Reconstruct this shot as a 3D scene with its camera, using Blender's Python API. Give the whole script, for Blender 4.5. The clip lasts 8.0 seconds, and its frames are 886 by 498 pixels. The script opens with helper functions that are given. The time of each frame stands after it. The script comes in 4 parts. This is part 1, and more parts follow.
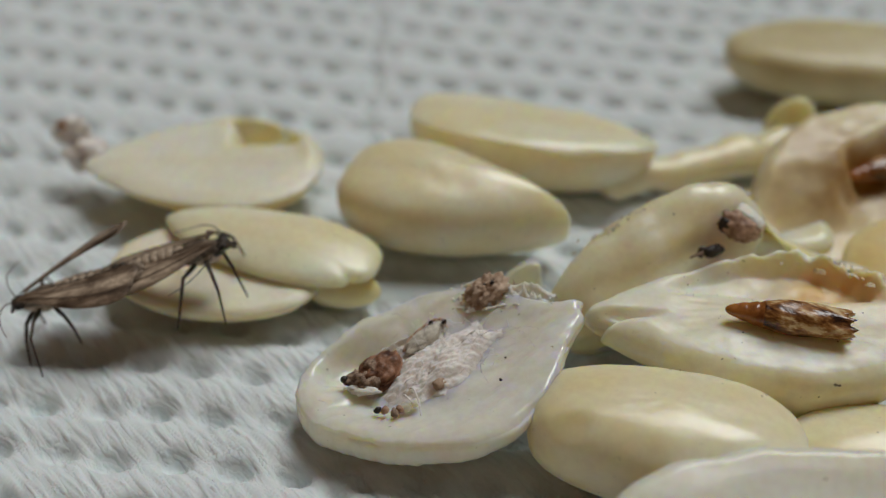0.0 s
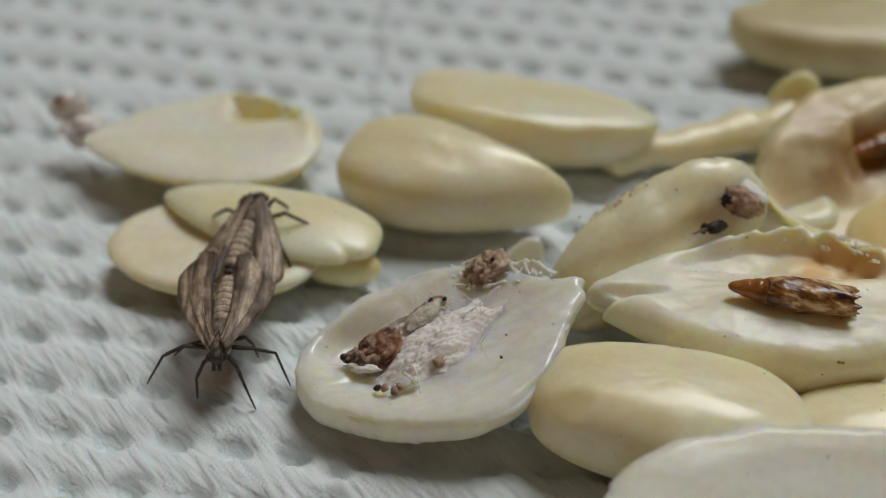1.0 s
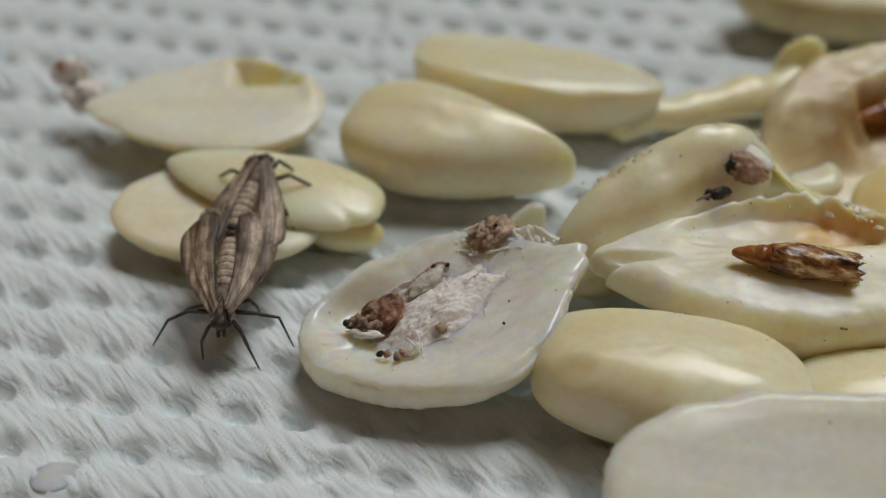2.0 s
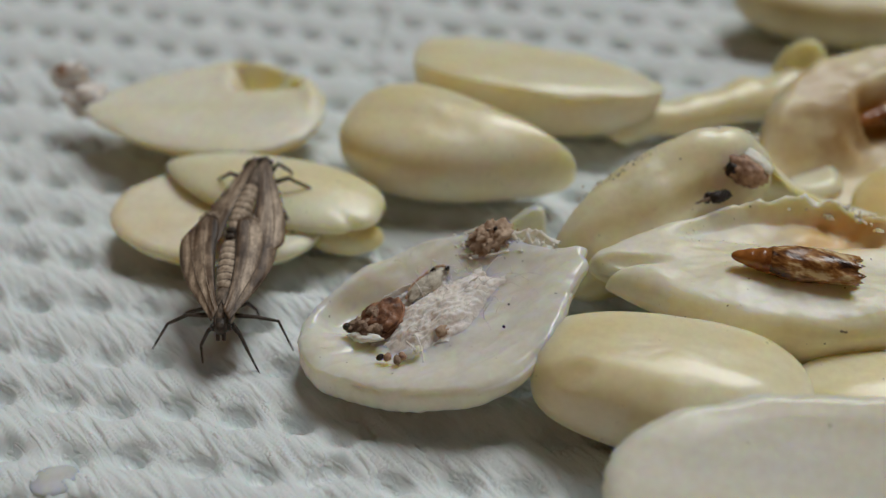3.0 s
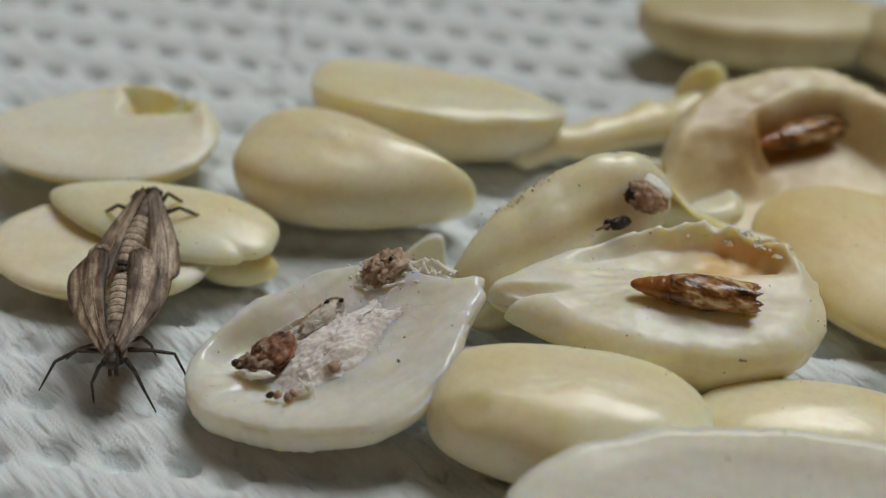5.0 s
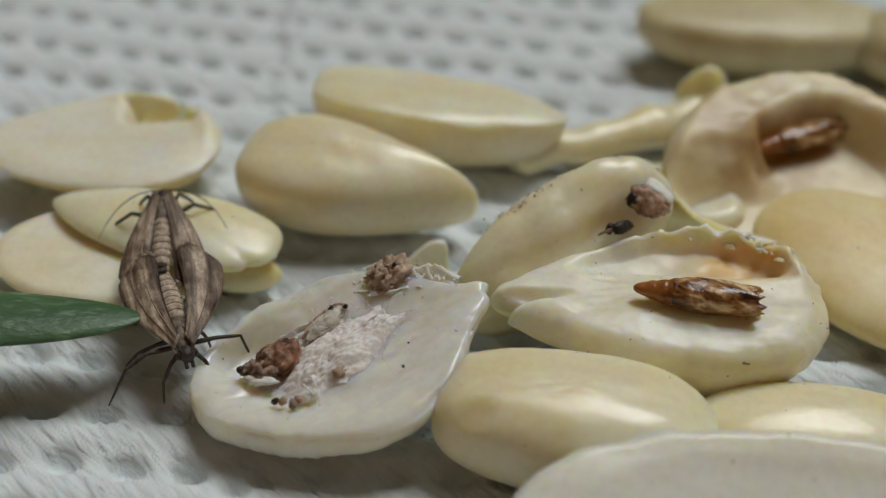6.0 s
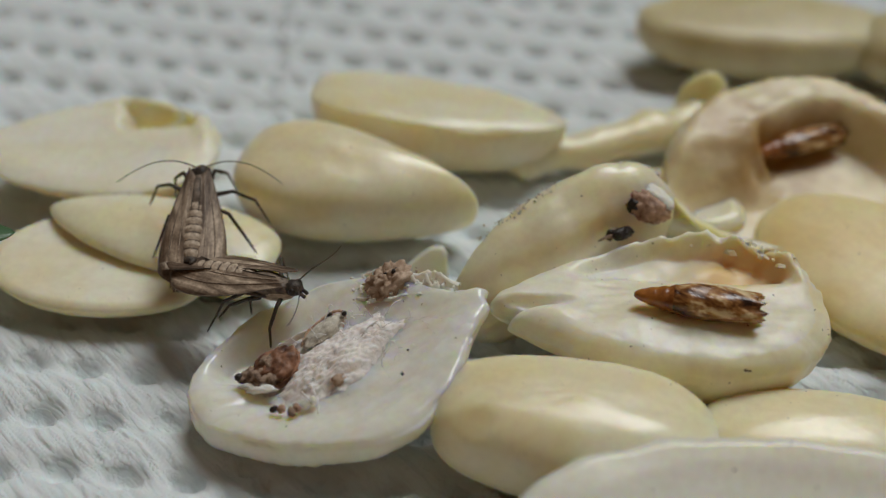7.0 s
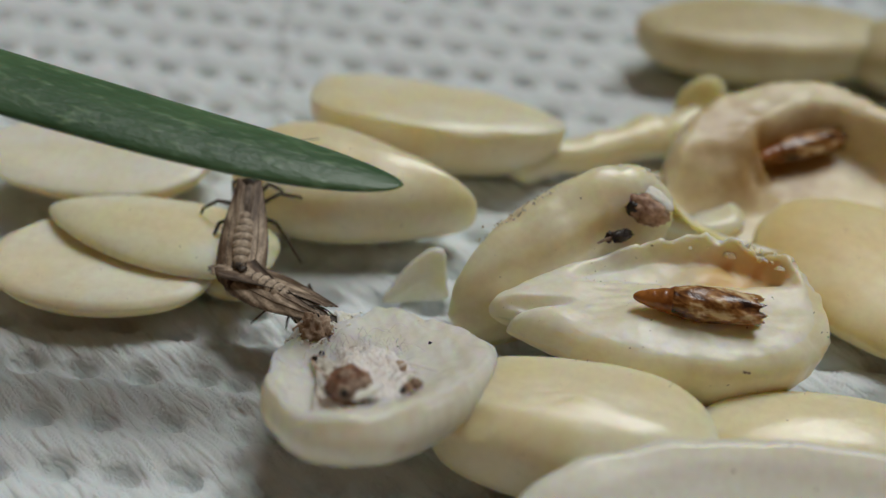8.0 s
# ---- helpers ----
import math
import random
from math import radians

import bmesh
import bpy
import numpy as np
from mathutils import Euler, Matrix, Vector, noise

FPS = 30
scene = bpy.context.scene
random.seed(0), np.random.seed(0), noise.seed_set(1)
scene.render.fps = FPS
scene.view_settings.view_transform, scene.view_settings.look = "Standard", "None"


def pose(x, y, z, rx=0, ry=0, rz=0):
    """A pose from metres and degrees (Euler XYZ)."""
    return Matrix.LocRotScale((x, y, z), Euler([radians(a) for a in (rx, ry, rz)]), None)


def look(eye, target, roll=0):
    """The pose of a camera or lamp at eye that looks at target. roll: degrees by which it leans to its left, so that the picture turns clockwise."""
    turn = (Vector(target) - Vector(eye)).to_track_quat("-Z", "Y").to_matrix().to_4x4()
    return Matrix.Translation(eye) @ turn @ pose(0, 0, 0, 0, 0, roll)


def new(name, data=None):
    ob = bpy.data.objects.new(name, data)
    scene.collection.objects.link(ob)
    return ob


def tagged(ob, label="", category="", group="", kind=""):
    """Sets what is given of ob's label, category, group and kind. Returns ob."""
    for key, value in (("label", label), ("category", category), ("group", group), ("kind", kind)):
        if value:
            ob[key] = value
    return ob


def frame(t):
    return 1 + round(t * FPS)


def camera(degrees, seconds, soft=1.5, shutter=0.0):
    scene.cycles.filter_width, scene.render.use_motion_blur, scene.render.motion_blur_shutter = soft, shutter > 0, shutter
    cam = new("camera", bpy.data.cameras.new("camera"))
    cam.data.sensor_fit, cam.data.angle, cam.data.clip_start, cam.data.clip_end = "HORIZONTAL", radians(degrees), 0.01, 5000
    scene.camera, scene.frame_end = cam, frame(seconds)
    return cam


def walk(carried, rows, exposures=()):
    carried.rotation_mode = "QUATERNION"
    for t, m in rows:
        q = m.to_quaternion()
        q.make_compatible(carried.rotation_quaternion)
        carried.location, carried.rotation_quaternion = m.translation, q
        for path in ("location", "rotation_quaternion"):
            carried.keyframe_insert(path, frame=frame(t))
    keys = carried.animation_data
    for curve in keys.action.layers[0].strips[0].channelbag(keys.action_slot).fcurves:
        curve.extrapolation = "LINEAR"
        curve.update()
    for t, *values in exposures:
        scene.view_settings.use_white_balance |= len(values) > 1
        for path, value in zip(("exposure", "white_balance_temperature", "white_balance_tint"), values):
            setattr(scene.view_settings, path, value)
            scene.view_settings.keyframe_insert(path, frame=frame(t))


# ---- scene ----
cam = camera(43.7, 8.0, soft=1.3)
cam.data.dof.use_dof = True
cam.data.dof.focus_distance = 0.0755
cam.data.dof.aperture_fstop = 18.0
walk(cam, [
    (0.0, pose(-0.00049, -0.06928, 0.05823, 52.588, -0.314, -0.267)),
    (0.1, pose(-0.00046, -0.06921, 0.05818, 52.332, -0.305, -0.267)),
    (0.2, pose(-0.00042, -0.06913, 0.05812, 52.155, -0.293, -0.264)),
    (0.3, pose(-0.00039, -0.06906, 0.05806, 52.007, -0.264, -0.239)),
    (0.4, pose(-0.00035, -0.06899, 0.05800, 51.947, -0.235, -0.216)),
    (0.5, pose(-0.00032, -0.06891, 0.05795, 51.987, -0.208, -0.196)),
    (0.8, pose(-0.00025, -0.06879, 0.05786, 51.531, -0.160, -0.167)),
    (1.0, pose(-0.00021, -0.06871, 0.05780, 51.370, -0.125, -0.147)),
    (1.1, pose(-0.00017, -0.06865, 0.05772, 51.104, -0.114, -0.133)),
    (1.2, pose(-0.00013, -0.06859, 0.05764, 50.974, -0.070, -0.080)),
    (1.3, pose(-0.00008, -0.06853, 0.05756, 50.375, -0.041, -0.047)),
    (1.4, pose(-0.00004, -0.06847, 0.05748, 50.039, -0.014, -0.016)),
    (1.5, pose(0.00000, -0.06841, 0.05740, 50.000, -0.000, 0.000)),
    (2.0, pose(-0.00009, -0.06862, 0.05767, 49.640, -0.004, 0.053)),
    (3.5, pose(-0.00005, -0.06864, 0.05767, 50.266, 0.072, -0.039)),
    (4.0, pose(0.00042, -0.06857, 0.05774, 50.751, 0.062, -0.119)),
    (4.1, pose(0.00042, -0.06857, 0.05774, 50.701, 0.062, -0.119)),
    (4.2, pose(0.00044, -0.06854, 0.05772, 50.956, 0.036, -0.155)),
    (4.3, pose(0.00085, -0.06803, 0.05754, 51.255, -0.375, -0.735)),
    (4.4, pose(0.00199, -0.06658, 0.05703, 51.598, -1.538, -2.385)),
    (4.5, pose(0.00241, -0.06605, 0.05684, 51.496, -1.962, -2.981)),
    (4.7, pose(0.00231, -0.06609, 0.05688, 50.683, -2.050, -3.183)),
    (6.0, pose(0.00170, -0.06632, 0.05712, 50.955, -1.736, -3.694)),
    (6.5, pose(0.00162, -0.06628, 0.05724, 51.549, -1.765, -3.745)),
    (7.0, pose(0.00179, -0.06588, 0.05699, 51.162, -1.665, -3.735)),
    (7.5, pose(0.00172, -0.06604, 0.05696, 51.216, -1.752, -3.732)),
    (8.0, pose(0.00167, -0.06622, 0.05642, 51.709, -1.965, -3.666)),
])

# ---- light: soft daylight from behind, above and to the side ----
world = bpy.data.worlds.new("sky")
scene.world = world
world.use_nodes = True
wn = world.node_tree
sky = wn.nodes.new("ShaderNodeTexSky")
sky.sky_type = "NISHITA"
sky.sun_disc = False
sky.sun_elevation = radians(63)
sky.sun_rotation = radians(40)
sky.air_density = 1.0
sky.dust_density = 3.0
haze = wn.nodes.new("ShaderNodeHueSaturation")
haze.inputs["Saturation"].default_value = 0.0
wn.links.new(sky.outputs["Color"], haze.inputs["Color"])
wn.links.new(haze.outputs["Color"], wn.nodes["Background"].inputs["Color"])
wn.nodes["Background"].inputs["Strength"].default_value = 0.013
sun = new("daylight_sun", bpy.data.lights.new("daylight_sun", "SUN"))
sun.data.energy = 4.35
sun.data.angle = radians(27)
sun.data.color = (0.955, 0.975, 0.97)
sun.matrix_world = look((0.32, 0.38, 1.0), (0, 0, 0))
scene.view_settings.exposure = -1.27


# ---- materials ----
def material(name):
    m = bpy.data.materials.new(name)
    m.use_nodes = True
    return m, m.node_tree, m.node_tree.nodes["Principled BSDF"]


def link(nt, a, b):
    nt.links.new(a, b)


def noise_node(nt, scale, detail=4.0, rough=0.55, stretch=(1, 1, 1), turn=(0, 0, 0), coord="Object"):
    tc = nt.nodes.new("ShaderNodeTexCoord")
    mp = nt.nodes.new("ShaderNodeMapping")
    mp.inputs["Scale"].default_value = stretch
    rt = nt.nodes.new("ShaderNodeMapping")
    rt.inputs["Rotation"].default_value = [radians(a) for a in turn]
    nz = nt.nodes.new("ShaderNodeTexNoise")
    nz.inputs["Scale"].default_value = scale
    nz.inputs["Detail"].default_value = detail
    nz.inputs["Roughness"].default_value = rough
    link(nt, tc.outputs[coord], rt.inputs["Vector"])
    link(nt, rt.outputs["Vector"], mp.inputs["Vector"])
    link(nt, mp.outputs["Vector"], nz.inputs["Vector"])
    return nz.outputs["Fac"]


def ramp(nt, fac, stops):
    r = nt.nodes.new("ShaderNodeValToRGB")
    r.color_ramp.elements[0].position, r.color_ramp.elements[0].color = stops[0][0], (*stops[0][1], 1)
    r.color_ramp.elements[1].position, r.color_ramp.elements[1].color = stops[-1][0], (*stops[-1][1], 1)
    for p, c in stops[1:-1]:
        r.color_ramp.elements.new(p).color = (*c, 1)
    link(nt, fac, r.inputs["Fac"])
    return r.outputs["Color"]


def mix(nt, fac, a, b, mode="MIX"):
    n = nt.nodes.new("ShaderNodeMix")
    n.data_type, n.blend_type = "RGBA", mode
    for sock, v in ((n.inputs[0], fac), (n.inputs[6], a), (n.inputs[7], b)):
        if isinstance(v, (int, float)):
            sock.default_value = v
        elif isinstance(v, tuple):
            sock.default_value = (*v, 1)
        else:
            link(nt, v, sock)
    return n.outputs[2]


def bump(nt, bsdf, height, strength, distance):
    b = nt.nodes.new("ShaderNodeBump")
    b.inputs["Strength"].default_value = strength
    b.inputs["Distance"].default_value = distance
    link(nt, height, b.inputs["Height"])
    link(nt, b.outputs["Normal"], bsdf.inputs["Normal"])


def kernel_material(name, pale, deep, sss, rough=0.42, depth=0.0007, gloss=0.7, glow=(1.0, 0.68, 0.22), thin=0.07, grain=0.2):
    """Oily nut flesh: scattering below the skin, and some light that goes right through and comes out warm."""
    m, nt, b = material(name)
    broad = noise_node(nt, 170, 3, 0.5)
    col = ramp(nt, broad, [(0.32, deep), (0.62, pale)])
    fine = noise_node(nt, 1500, 4, 0.6)
    col = mix(nt, 0.16, col, ramp(nt, fine, [(0.35, (0.62, 0.56, 0.42)), (0.6, (1, 1, 1))]), "MULTIPLY")
    specks = noise_node(nt, 2300, 2, 0.5)
    col = mix(nt, ramp(nt, specks, [(0.745, (0, 0, 0)), (0.77, (1, 1, 1))]), col, (0.16, 0.115, 0.07))
    streak = noise_node(nt, 420, 3, 0.6, (0.18, 1, 1))
    col = mix(nt, 0.22, col, ramp(nt, streak, [(0.35, (0.80, 0.72, 0.55)), (0.6, (1, 1, 1))]), "MULTIPLY")
    link(nt, col, b.inputs["Base Color"])
    b.inputs["Roughness"].default_value = rough
    b.inputs["Specular IOR Level"].default_value = gloss
    b.inputs["Subsurface Weight"].default_value = sss
    b.inputs["Subsurface Radius"].default_value = (1.0, 0.80, 0.34)
    b.inputs["Subsurface Scale"].default_value = depth
    bump(nt, b, mix(nt, 0.5, fine, streak), grain, 0.00018)
    flesh = nt.nodes.new("ShaderNodeBsdfTranslucent")
    flesh.inputs["Color"].default_value = (*glow, 1)
    both = nt.nodes.new("ShaderNodeMixShader")
    both.inputs[0].default_value = thin
    link(nt, b.outputs["BSDF"], both.inputs[1])
    link(nt, flesh.outputs["BSDF"], both.inputs[2])
    link(nt, both.outputs["Shader"], nt.nodes["Material Output"].inputs["Surface"])
    return m


def stain(m, centre, radii, colour, strength=1.0, seed_scale=300):
    """A soft-edged stain on a material, an ellipsoid in the object's space (mm)."""
    nt = m.node_tree
    b = nt.nodes["Principled BSDF"]
    old = b.inputs["Base Color"].links[0].from_socket
    tc = nt.nodes.new("ShaderNodeTexCoord")
    sub = nt.nodes.new("ShaderNodeVectorMath")
    sub.operation = "SUBTRACT"
    sub.inputs[1].default_value = [c * 0.001 for c in centre]
    link(nt, tc.outputs["Object"], sub.inputs[0])
    div = nt.nodes.new("ShaderNodeVectorMath")
    div.operation = "DIVIDE"
    div.inputs[1].default_value = [r * 0.0015 for r in radii]
    link(nt, sub.outputs["Vector"], div.inputs[0])
    ln = nt.nodes.new("ShaderNodeVectorMath")
    ln.operation = "LENGTH"
    link(nt, div.outputs["Vector"], ln.inputs[0])
    wob = nt.nodes.new("ShaderNodeMath")
    wob.operation = "MULTIPLY_ADD"
    wob.inputs[1].default_value = 0.7
    link(nt, noise_node(nt, seed_scale, 4, 0.6), wob.inputs[0])
    link(nt, ln.outputs["Value"], wob.inputs[2])
    k = strength
    fac = ramp(nt, wob.outputs["Value"], [(0.55, (k, k, k)), (1.0, (0, 0, 0))])
    link(nt, mix(nt, fac, old, colour), b.inputs["Base Color"])
    return m


CREAM = kernel_material("cream_kernel_skin", (0.945, 0.83, 0.50), (0.875, 0.69, 0.31), 1.0, 0.44, 0.0020)
IVORY = kernel_material("ivory_kernel_skin", (0.96, 0.905, 0.695), (0.93, 0.83, 0.515), 1.0, 0.33, 0.0020, 0.85)
FACE = kernel_material("cream_cut_face", (0.96, 0.91, 0.70), (0.935, 0.845, 0.55), 1.0, 0.35, 0.0020, 0.8)
PALE = kernel_material("pale_waxy_kernel", (0.945, 0.94, 0.87), (0.925, 0.905, 0.79), 1.0, 0.26, 0.0016, 0.8, (0.96, 0.88, 0.64), 0.12, 0.12)
WAXY = kernel_material("waxy_translucent_face", (0.935, 0.93, 0.86), (0.915, 0.90, 0.80), 1.0, 0.30, 0.0014, 0.6, (0.96, 0.88, 0.64), 0.12, 0.12)
WEBBED = stain(kernel_material("waxy_face_dusted_with_silk", (0.945, 0.94, 0.88), (0.925, 0.91, 0.83), 1.0, 0.26, 0.0016, 0.8, (0.96, 0.88, 0.64), 0.12, 0.25),
               (1.6, 1.6, 0), (7.5, 4.6, 9), (0.88, 0.86, 0.83), 0.35, 900)
OLIVE = kernel_material("dull_olive_kernel_skin", (0.76, 0.69, 0.43), (0.64, 0.55, 0.30), 1.0, 0.45, 0.0016)
CHALK = kernel_material("chalky_kernel_inside", (0.94, 0.90, 0.74), (0.91, 0.82, 0.57), 1.0, 0.5, 0.0008)
EATEN_FACE = stain(stain(kernel_material("chalky_eaten_face", (0.94, 0.92, 0.80), (0.91, 0.855, 0.65), 1.0, 0.42, 0.0012),
                         (-5.8, -2.9, 0), (4.8, 2.9, 9), (0.80, 0.55, 0.22), 1.0), (-0.5, -3.4, 0), (3.6, 1.7, 9), (0.86, 0.76, 0.54), 0.6)
POCKET_FACE = stain(kernel_material("chalky_face_with_a_stained_pocket", (0.935, 0.92, 0.80), (0.915, 0.875, 0.67), 1.0, 0.42, 0.0012),
                    (-5.3, -4.0, -2.0), (4.2, 2.8, 3.4), (0.82, 0.64, 0.30), 0.95)
STAINED = stain(kernel_material("brown_stained_inside", (0.90, 0.82, 0.57), (0.82, 0.66, 0.37), 1.0, 0.42, 0.0012),
                (-2.2, 3.2, -0.6), (9.5, 6.6, 5.0), (0.40, 0.20, 0.045), 1.0)


def plain_material(name, dark, light, scale, rough=0.6, bump_d=0.0002, stretch=(1, 1, 1), sss=0.0, spec=0.4):
    m, nt, b = material(name)
    f = noise_node(nt, scale, 5, 0.65, stretch)
    link(nt, ramp(nt, f, [(0.33, dark), (0.66, light)]), b.inputs["Base Color"])
    b.inputs["Roughness"].default_value = rough
    b.inputs["Specular IOR Level"].default_value = spec
    if sss:
        b.inputs["Subsurface Weight"].default_value = sss
        b.inputs["Subsurface Radius"].default_value = (1, 0.8, 0.6)
        b.inputs["Subsurface Scale"].default_value = 0.0006
    bump(nt, b, f, 0.6, bump_d)
    return m


SILK = plain_material("white_silk_web", (0.72, 0.65, 0.60), (0.91, 0.87, 0.83), 1500, 0.7, 0.0002, sss=0.6)
FLAKE = plain_material("pale_torn_flakes", (0.86, 0.80, 0.68), (0.96, 0.94, 0.86), 1500, 0.5, 0.0002, sss=0.7)
FRASS = plain_material("brown_frass", (0.10, 0.055, 0.035), (0.50, 0.36, 0.26), 1800, 0.75, 0.0003)


def pupa_material():
    m, nt, b = material("amber_pupa_skin_with_glints")
    f = noise_node(nt, 1000, 4, 0.65, (0.34, 1, 1), (0, 0, 20))
    g = noise_node(nt, 2200, 3, 0.6, (0.3, 1, 1))
    # dark to amber skin streaks; the pale gold end paints glints into the colour
    col = ramp(nt, f, [(0.36, (0.03, 0.009, 0.004)), (0.45, (0.18, 0.065, 0.016)), (0.53, (0.46, 0.22, 0.07)), (0.60, (0.86, 0.68, 0.40))])
    col = mix(nt, 0.35, col, ramp(nt, g, [(0.35, (0.4, 0.35, 0.3)), (0.6, (1, 1, 1))]), "MULTIPLY")
    link(nt, col, b.inputs["Base Color"])
    b.inputs["Roughness"].default_value = 0.25
    b.inputs["Specular IOR Level"].default_value = 0.6
    bump(nt, b, f, 0.5, 0.0003)
    return m


PUPA = pupa_material()
RUST = plain_material("rust_brown_husk", (0.055, 0.018, 0.010), (0.42, 0.21, 0.12), 1100, 0.4, 0.0003)
FAWN = plain_material("fawn_frass", (0.30, 0.18, 0.11), (0.68, 0.53, 0.40), 1000, 0.8, 0.0003)
AMBER = plain_material("amber_tail_skin", (0.16, 0.045, 0.010), (0.46, 0.17, 0.035), 700, 0.25, 0.0001, spec=0.6)
DUST = plain_material("grey_dust", (0.42, 0.38, 0.31), (0.76, 0.71, 0.60), 1500, 0.9, 0.0002)
HUSK = plain_material("pinkish_brown_husk", (0.17, 0.075, 0.042), (0.68, 0.46, 0.32), 900, 0.5, 0.0003, sss=0.2)
SOOT = plain_material("near_black_chitin", (0.008, 0.006, 0.005), (0.05, 0.035, 0.028), 1500, 0.4, 0.0001)
TAN = plain_material("tan_moth_hairs", (0.17, 0.12, 0.085), (0.52, 0.42, 0.32), 2600, 0.7, 0.0001)
BELLY = plain_material("tan_moth_belly", (0.25, 0.175, 0.12), (0.70, 0.57, 0.43), 2200, 0.6, 0.0001)
HAIR = plain_material("dark_moth_collar", (0.05, 0.036, 0.026), (0.27, 0.20, 0.145), 2200, 0.6, 0.0001)
LEG = plain_material("dark_moth_leg", (0.018, 0.013, 0.010), (0.10, 0.075, 0.055), 2500, 0.55, 0.00005)


def wing_material():
    m, nt, b = material("grey_brown_scaled_wing")
    veins = noise_node(nt, 900, 4, 0.6, (0.10, 1, 1))
    grain = noise_node(nt, 5200, 3, 0.6)
    patch = noise_node(nt, 330, 2, 0.5)
    fleck = noise_node(nt, 1500, 3, 0.65, (0.45, 1, 1))
    col = ramp(nt, veins, [(0.30, (0.018, 0.011, 0.008)), (0.46, (0.20, 0.135, 0.09)), (0.64, (0.66, 0.53, 0.40))])
    col = mix(nt, 0.55, col, ramp(nt, grain, [(0.3, (0.35, 0.32, 0.30)), (0.65, (1.0, 1.0, 1.0))]), "MULTIPLY")
    col = mix(nt, 0.75, col, ramp(nt, fleck, [(0.38, (0.40, 0.36, 0.33)), (0.58, (1.1, 1.08, 1.05))]), "MULTIPLY")
    col = mix(nt, 0.8, col, ramp(nt, patch, [(0.40, (0.36, 0.31, 0.28)), (0.56, (1.0, 1.0, 1.0))]), "MULTIPLY")
    link(nt, col, b.inputs["Base Color"])
    b.inputs["Roughness"].default_value = 0.5
    b.inputs["Specular IOR Level"].default_value = 0.35
    bump(nt, b, veins, 0.6, 0.00025)
    return m


WING = wing_material()


def towel_material():
    m, nt, b = material("white_paper_towel")
    fibre = noise_node(nt, 1300, 4, 0.6, (0.15, 1, 1), (0, 0, 49))
    cloud = noise_node(nt, 120, 3, 0.5)
    col = ramp(nt, fibre, [(0.3, (0.692, 0.738, 0.748)), (0.6, (0.765, 0.812, 0.815))])
    col = mix(nt, 0.4, col, ramp(nt, cloud, [(0.35, (0.88, 0.88, 0.88)), (0.65, (1, 1, 1))]), "MULTIPLY")
    link(nt, col, b.inputs["Base Color"])
    b.inputs["Roughness"].default_value = 0.9
    b.inputs["Specular IOR Level"].default_value = 0.15
    b.inputs["Subsurface Weight"].default_value = 0.15
    b.inputs["Subsurface Scale"].default_value = 0.0004
    hair = noise_node(nt, 1400, 1.5, 0.45, (0.15, 1, 1), (0, 0, 53))
    cross = noise_node(nt, 1250, 1.5, 0.45, (0.17, 1, 1), (0, 0, 43))
    lint = noise_node(nt, 700, 3, 0.5, (0.4, 1, 1), (0, 0, 40))
    strands = mix(nt, 1.0, ramp(nt, hair, [(0.48, (0, 0, 0)), (0.66, (1, 1, 1))]), ramp(nt, cross, [(0.50, (0, 0, 0)), (0.68, (0.8, 0.8, 0.8))]), "LIGHTEN")
    bump(nt, b, mix(nt, 0.45, strands, lint), 0.62, 0.00028)
    return m


TOWEL = towel_material()


def leaf_material():
    m, nt, b = material("green_succulent_leaf")
    broad = noise_node(nt, 260, 3, 0.5, (0.25, 1, 1))
    fleck = noise_node(nt, 1500, 3, 0.6, (0.35, 1, 1))
    col = ramp(nt, broad, [(0.3, (0.034, 0.088, 0.034)), (0.7, (0.085, 0.165, 0.068))])
    col = mix(nt, ramp(nt, fleck, [(0.54, (0, 0, 0)), (0.72, (0.8, 0.8, 0.8))]), col, (0.17, 0.27, 0.14))
    link(nt, col, b.inputs["Base Color"])
    b.inputs["Roughness"].default_value = 0.42
    b.inputs["Subsurface Weight"].default_value = 0.1
    b.inputs["Subsurface Scale"].default_value = 0.0006
    bump(nt, b, fleck, 0.45, 0.0003)
    return m


GREEN = leaf_material()


# ---- mesh helpers ----
def mesh_object(name, verts, faces, mat, parent=None, m=None, label="", smooth=True):
    me = bpy.data.meshes.new(name)
    me.from_pydata([tuple(v) for v in verts], [], faces)
    me.polygons.foreach_set("use_smooth", [smooth] * len(me.polygons))
    me.materials.append(mat)
    me.update()
    ob = new(name, me)
    if parent:
        ob.parent = parent
    if m is not None:
        ob.matrix_basis = m
    return tagged(ob, label) if label else ob


def nz3(x, y, z, scale, seed=0.0):
    return noise.noise((x * scale + seed * 7.3, y * scale - seed * 3.1, z * scale + seed))


def outline(theta, p, q):
    """Half-width of a kernel along its length: p shapes the pointed end, q the blunt end."""
    x = math.cos(theta)
    xm = (q - p) / (p + q)
    peak = (1 - xm) ** p * (1 + xm) ** q
    h = max(0.0, (1 - x)) ** p * max(0.0, (1 + x)) ** q / peak
    return x, math.copysign(h, math.sin(theta))


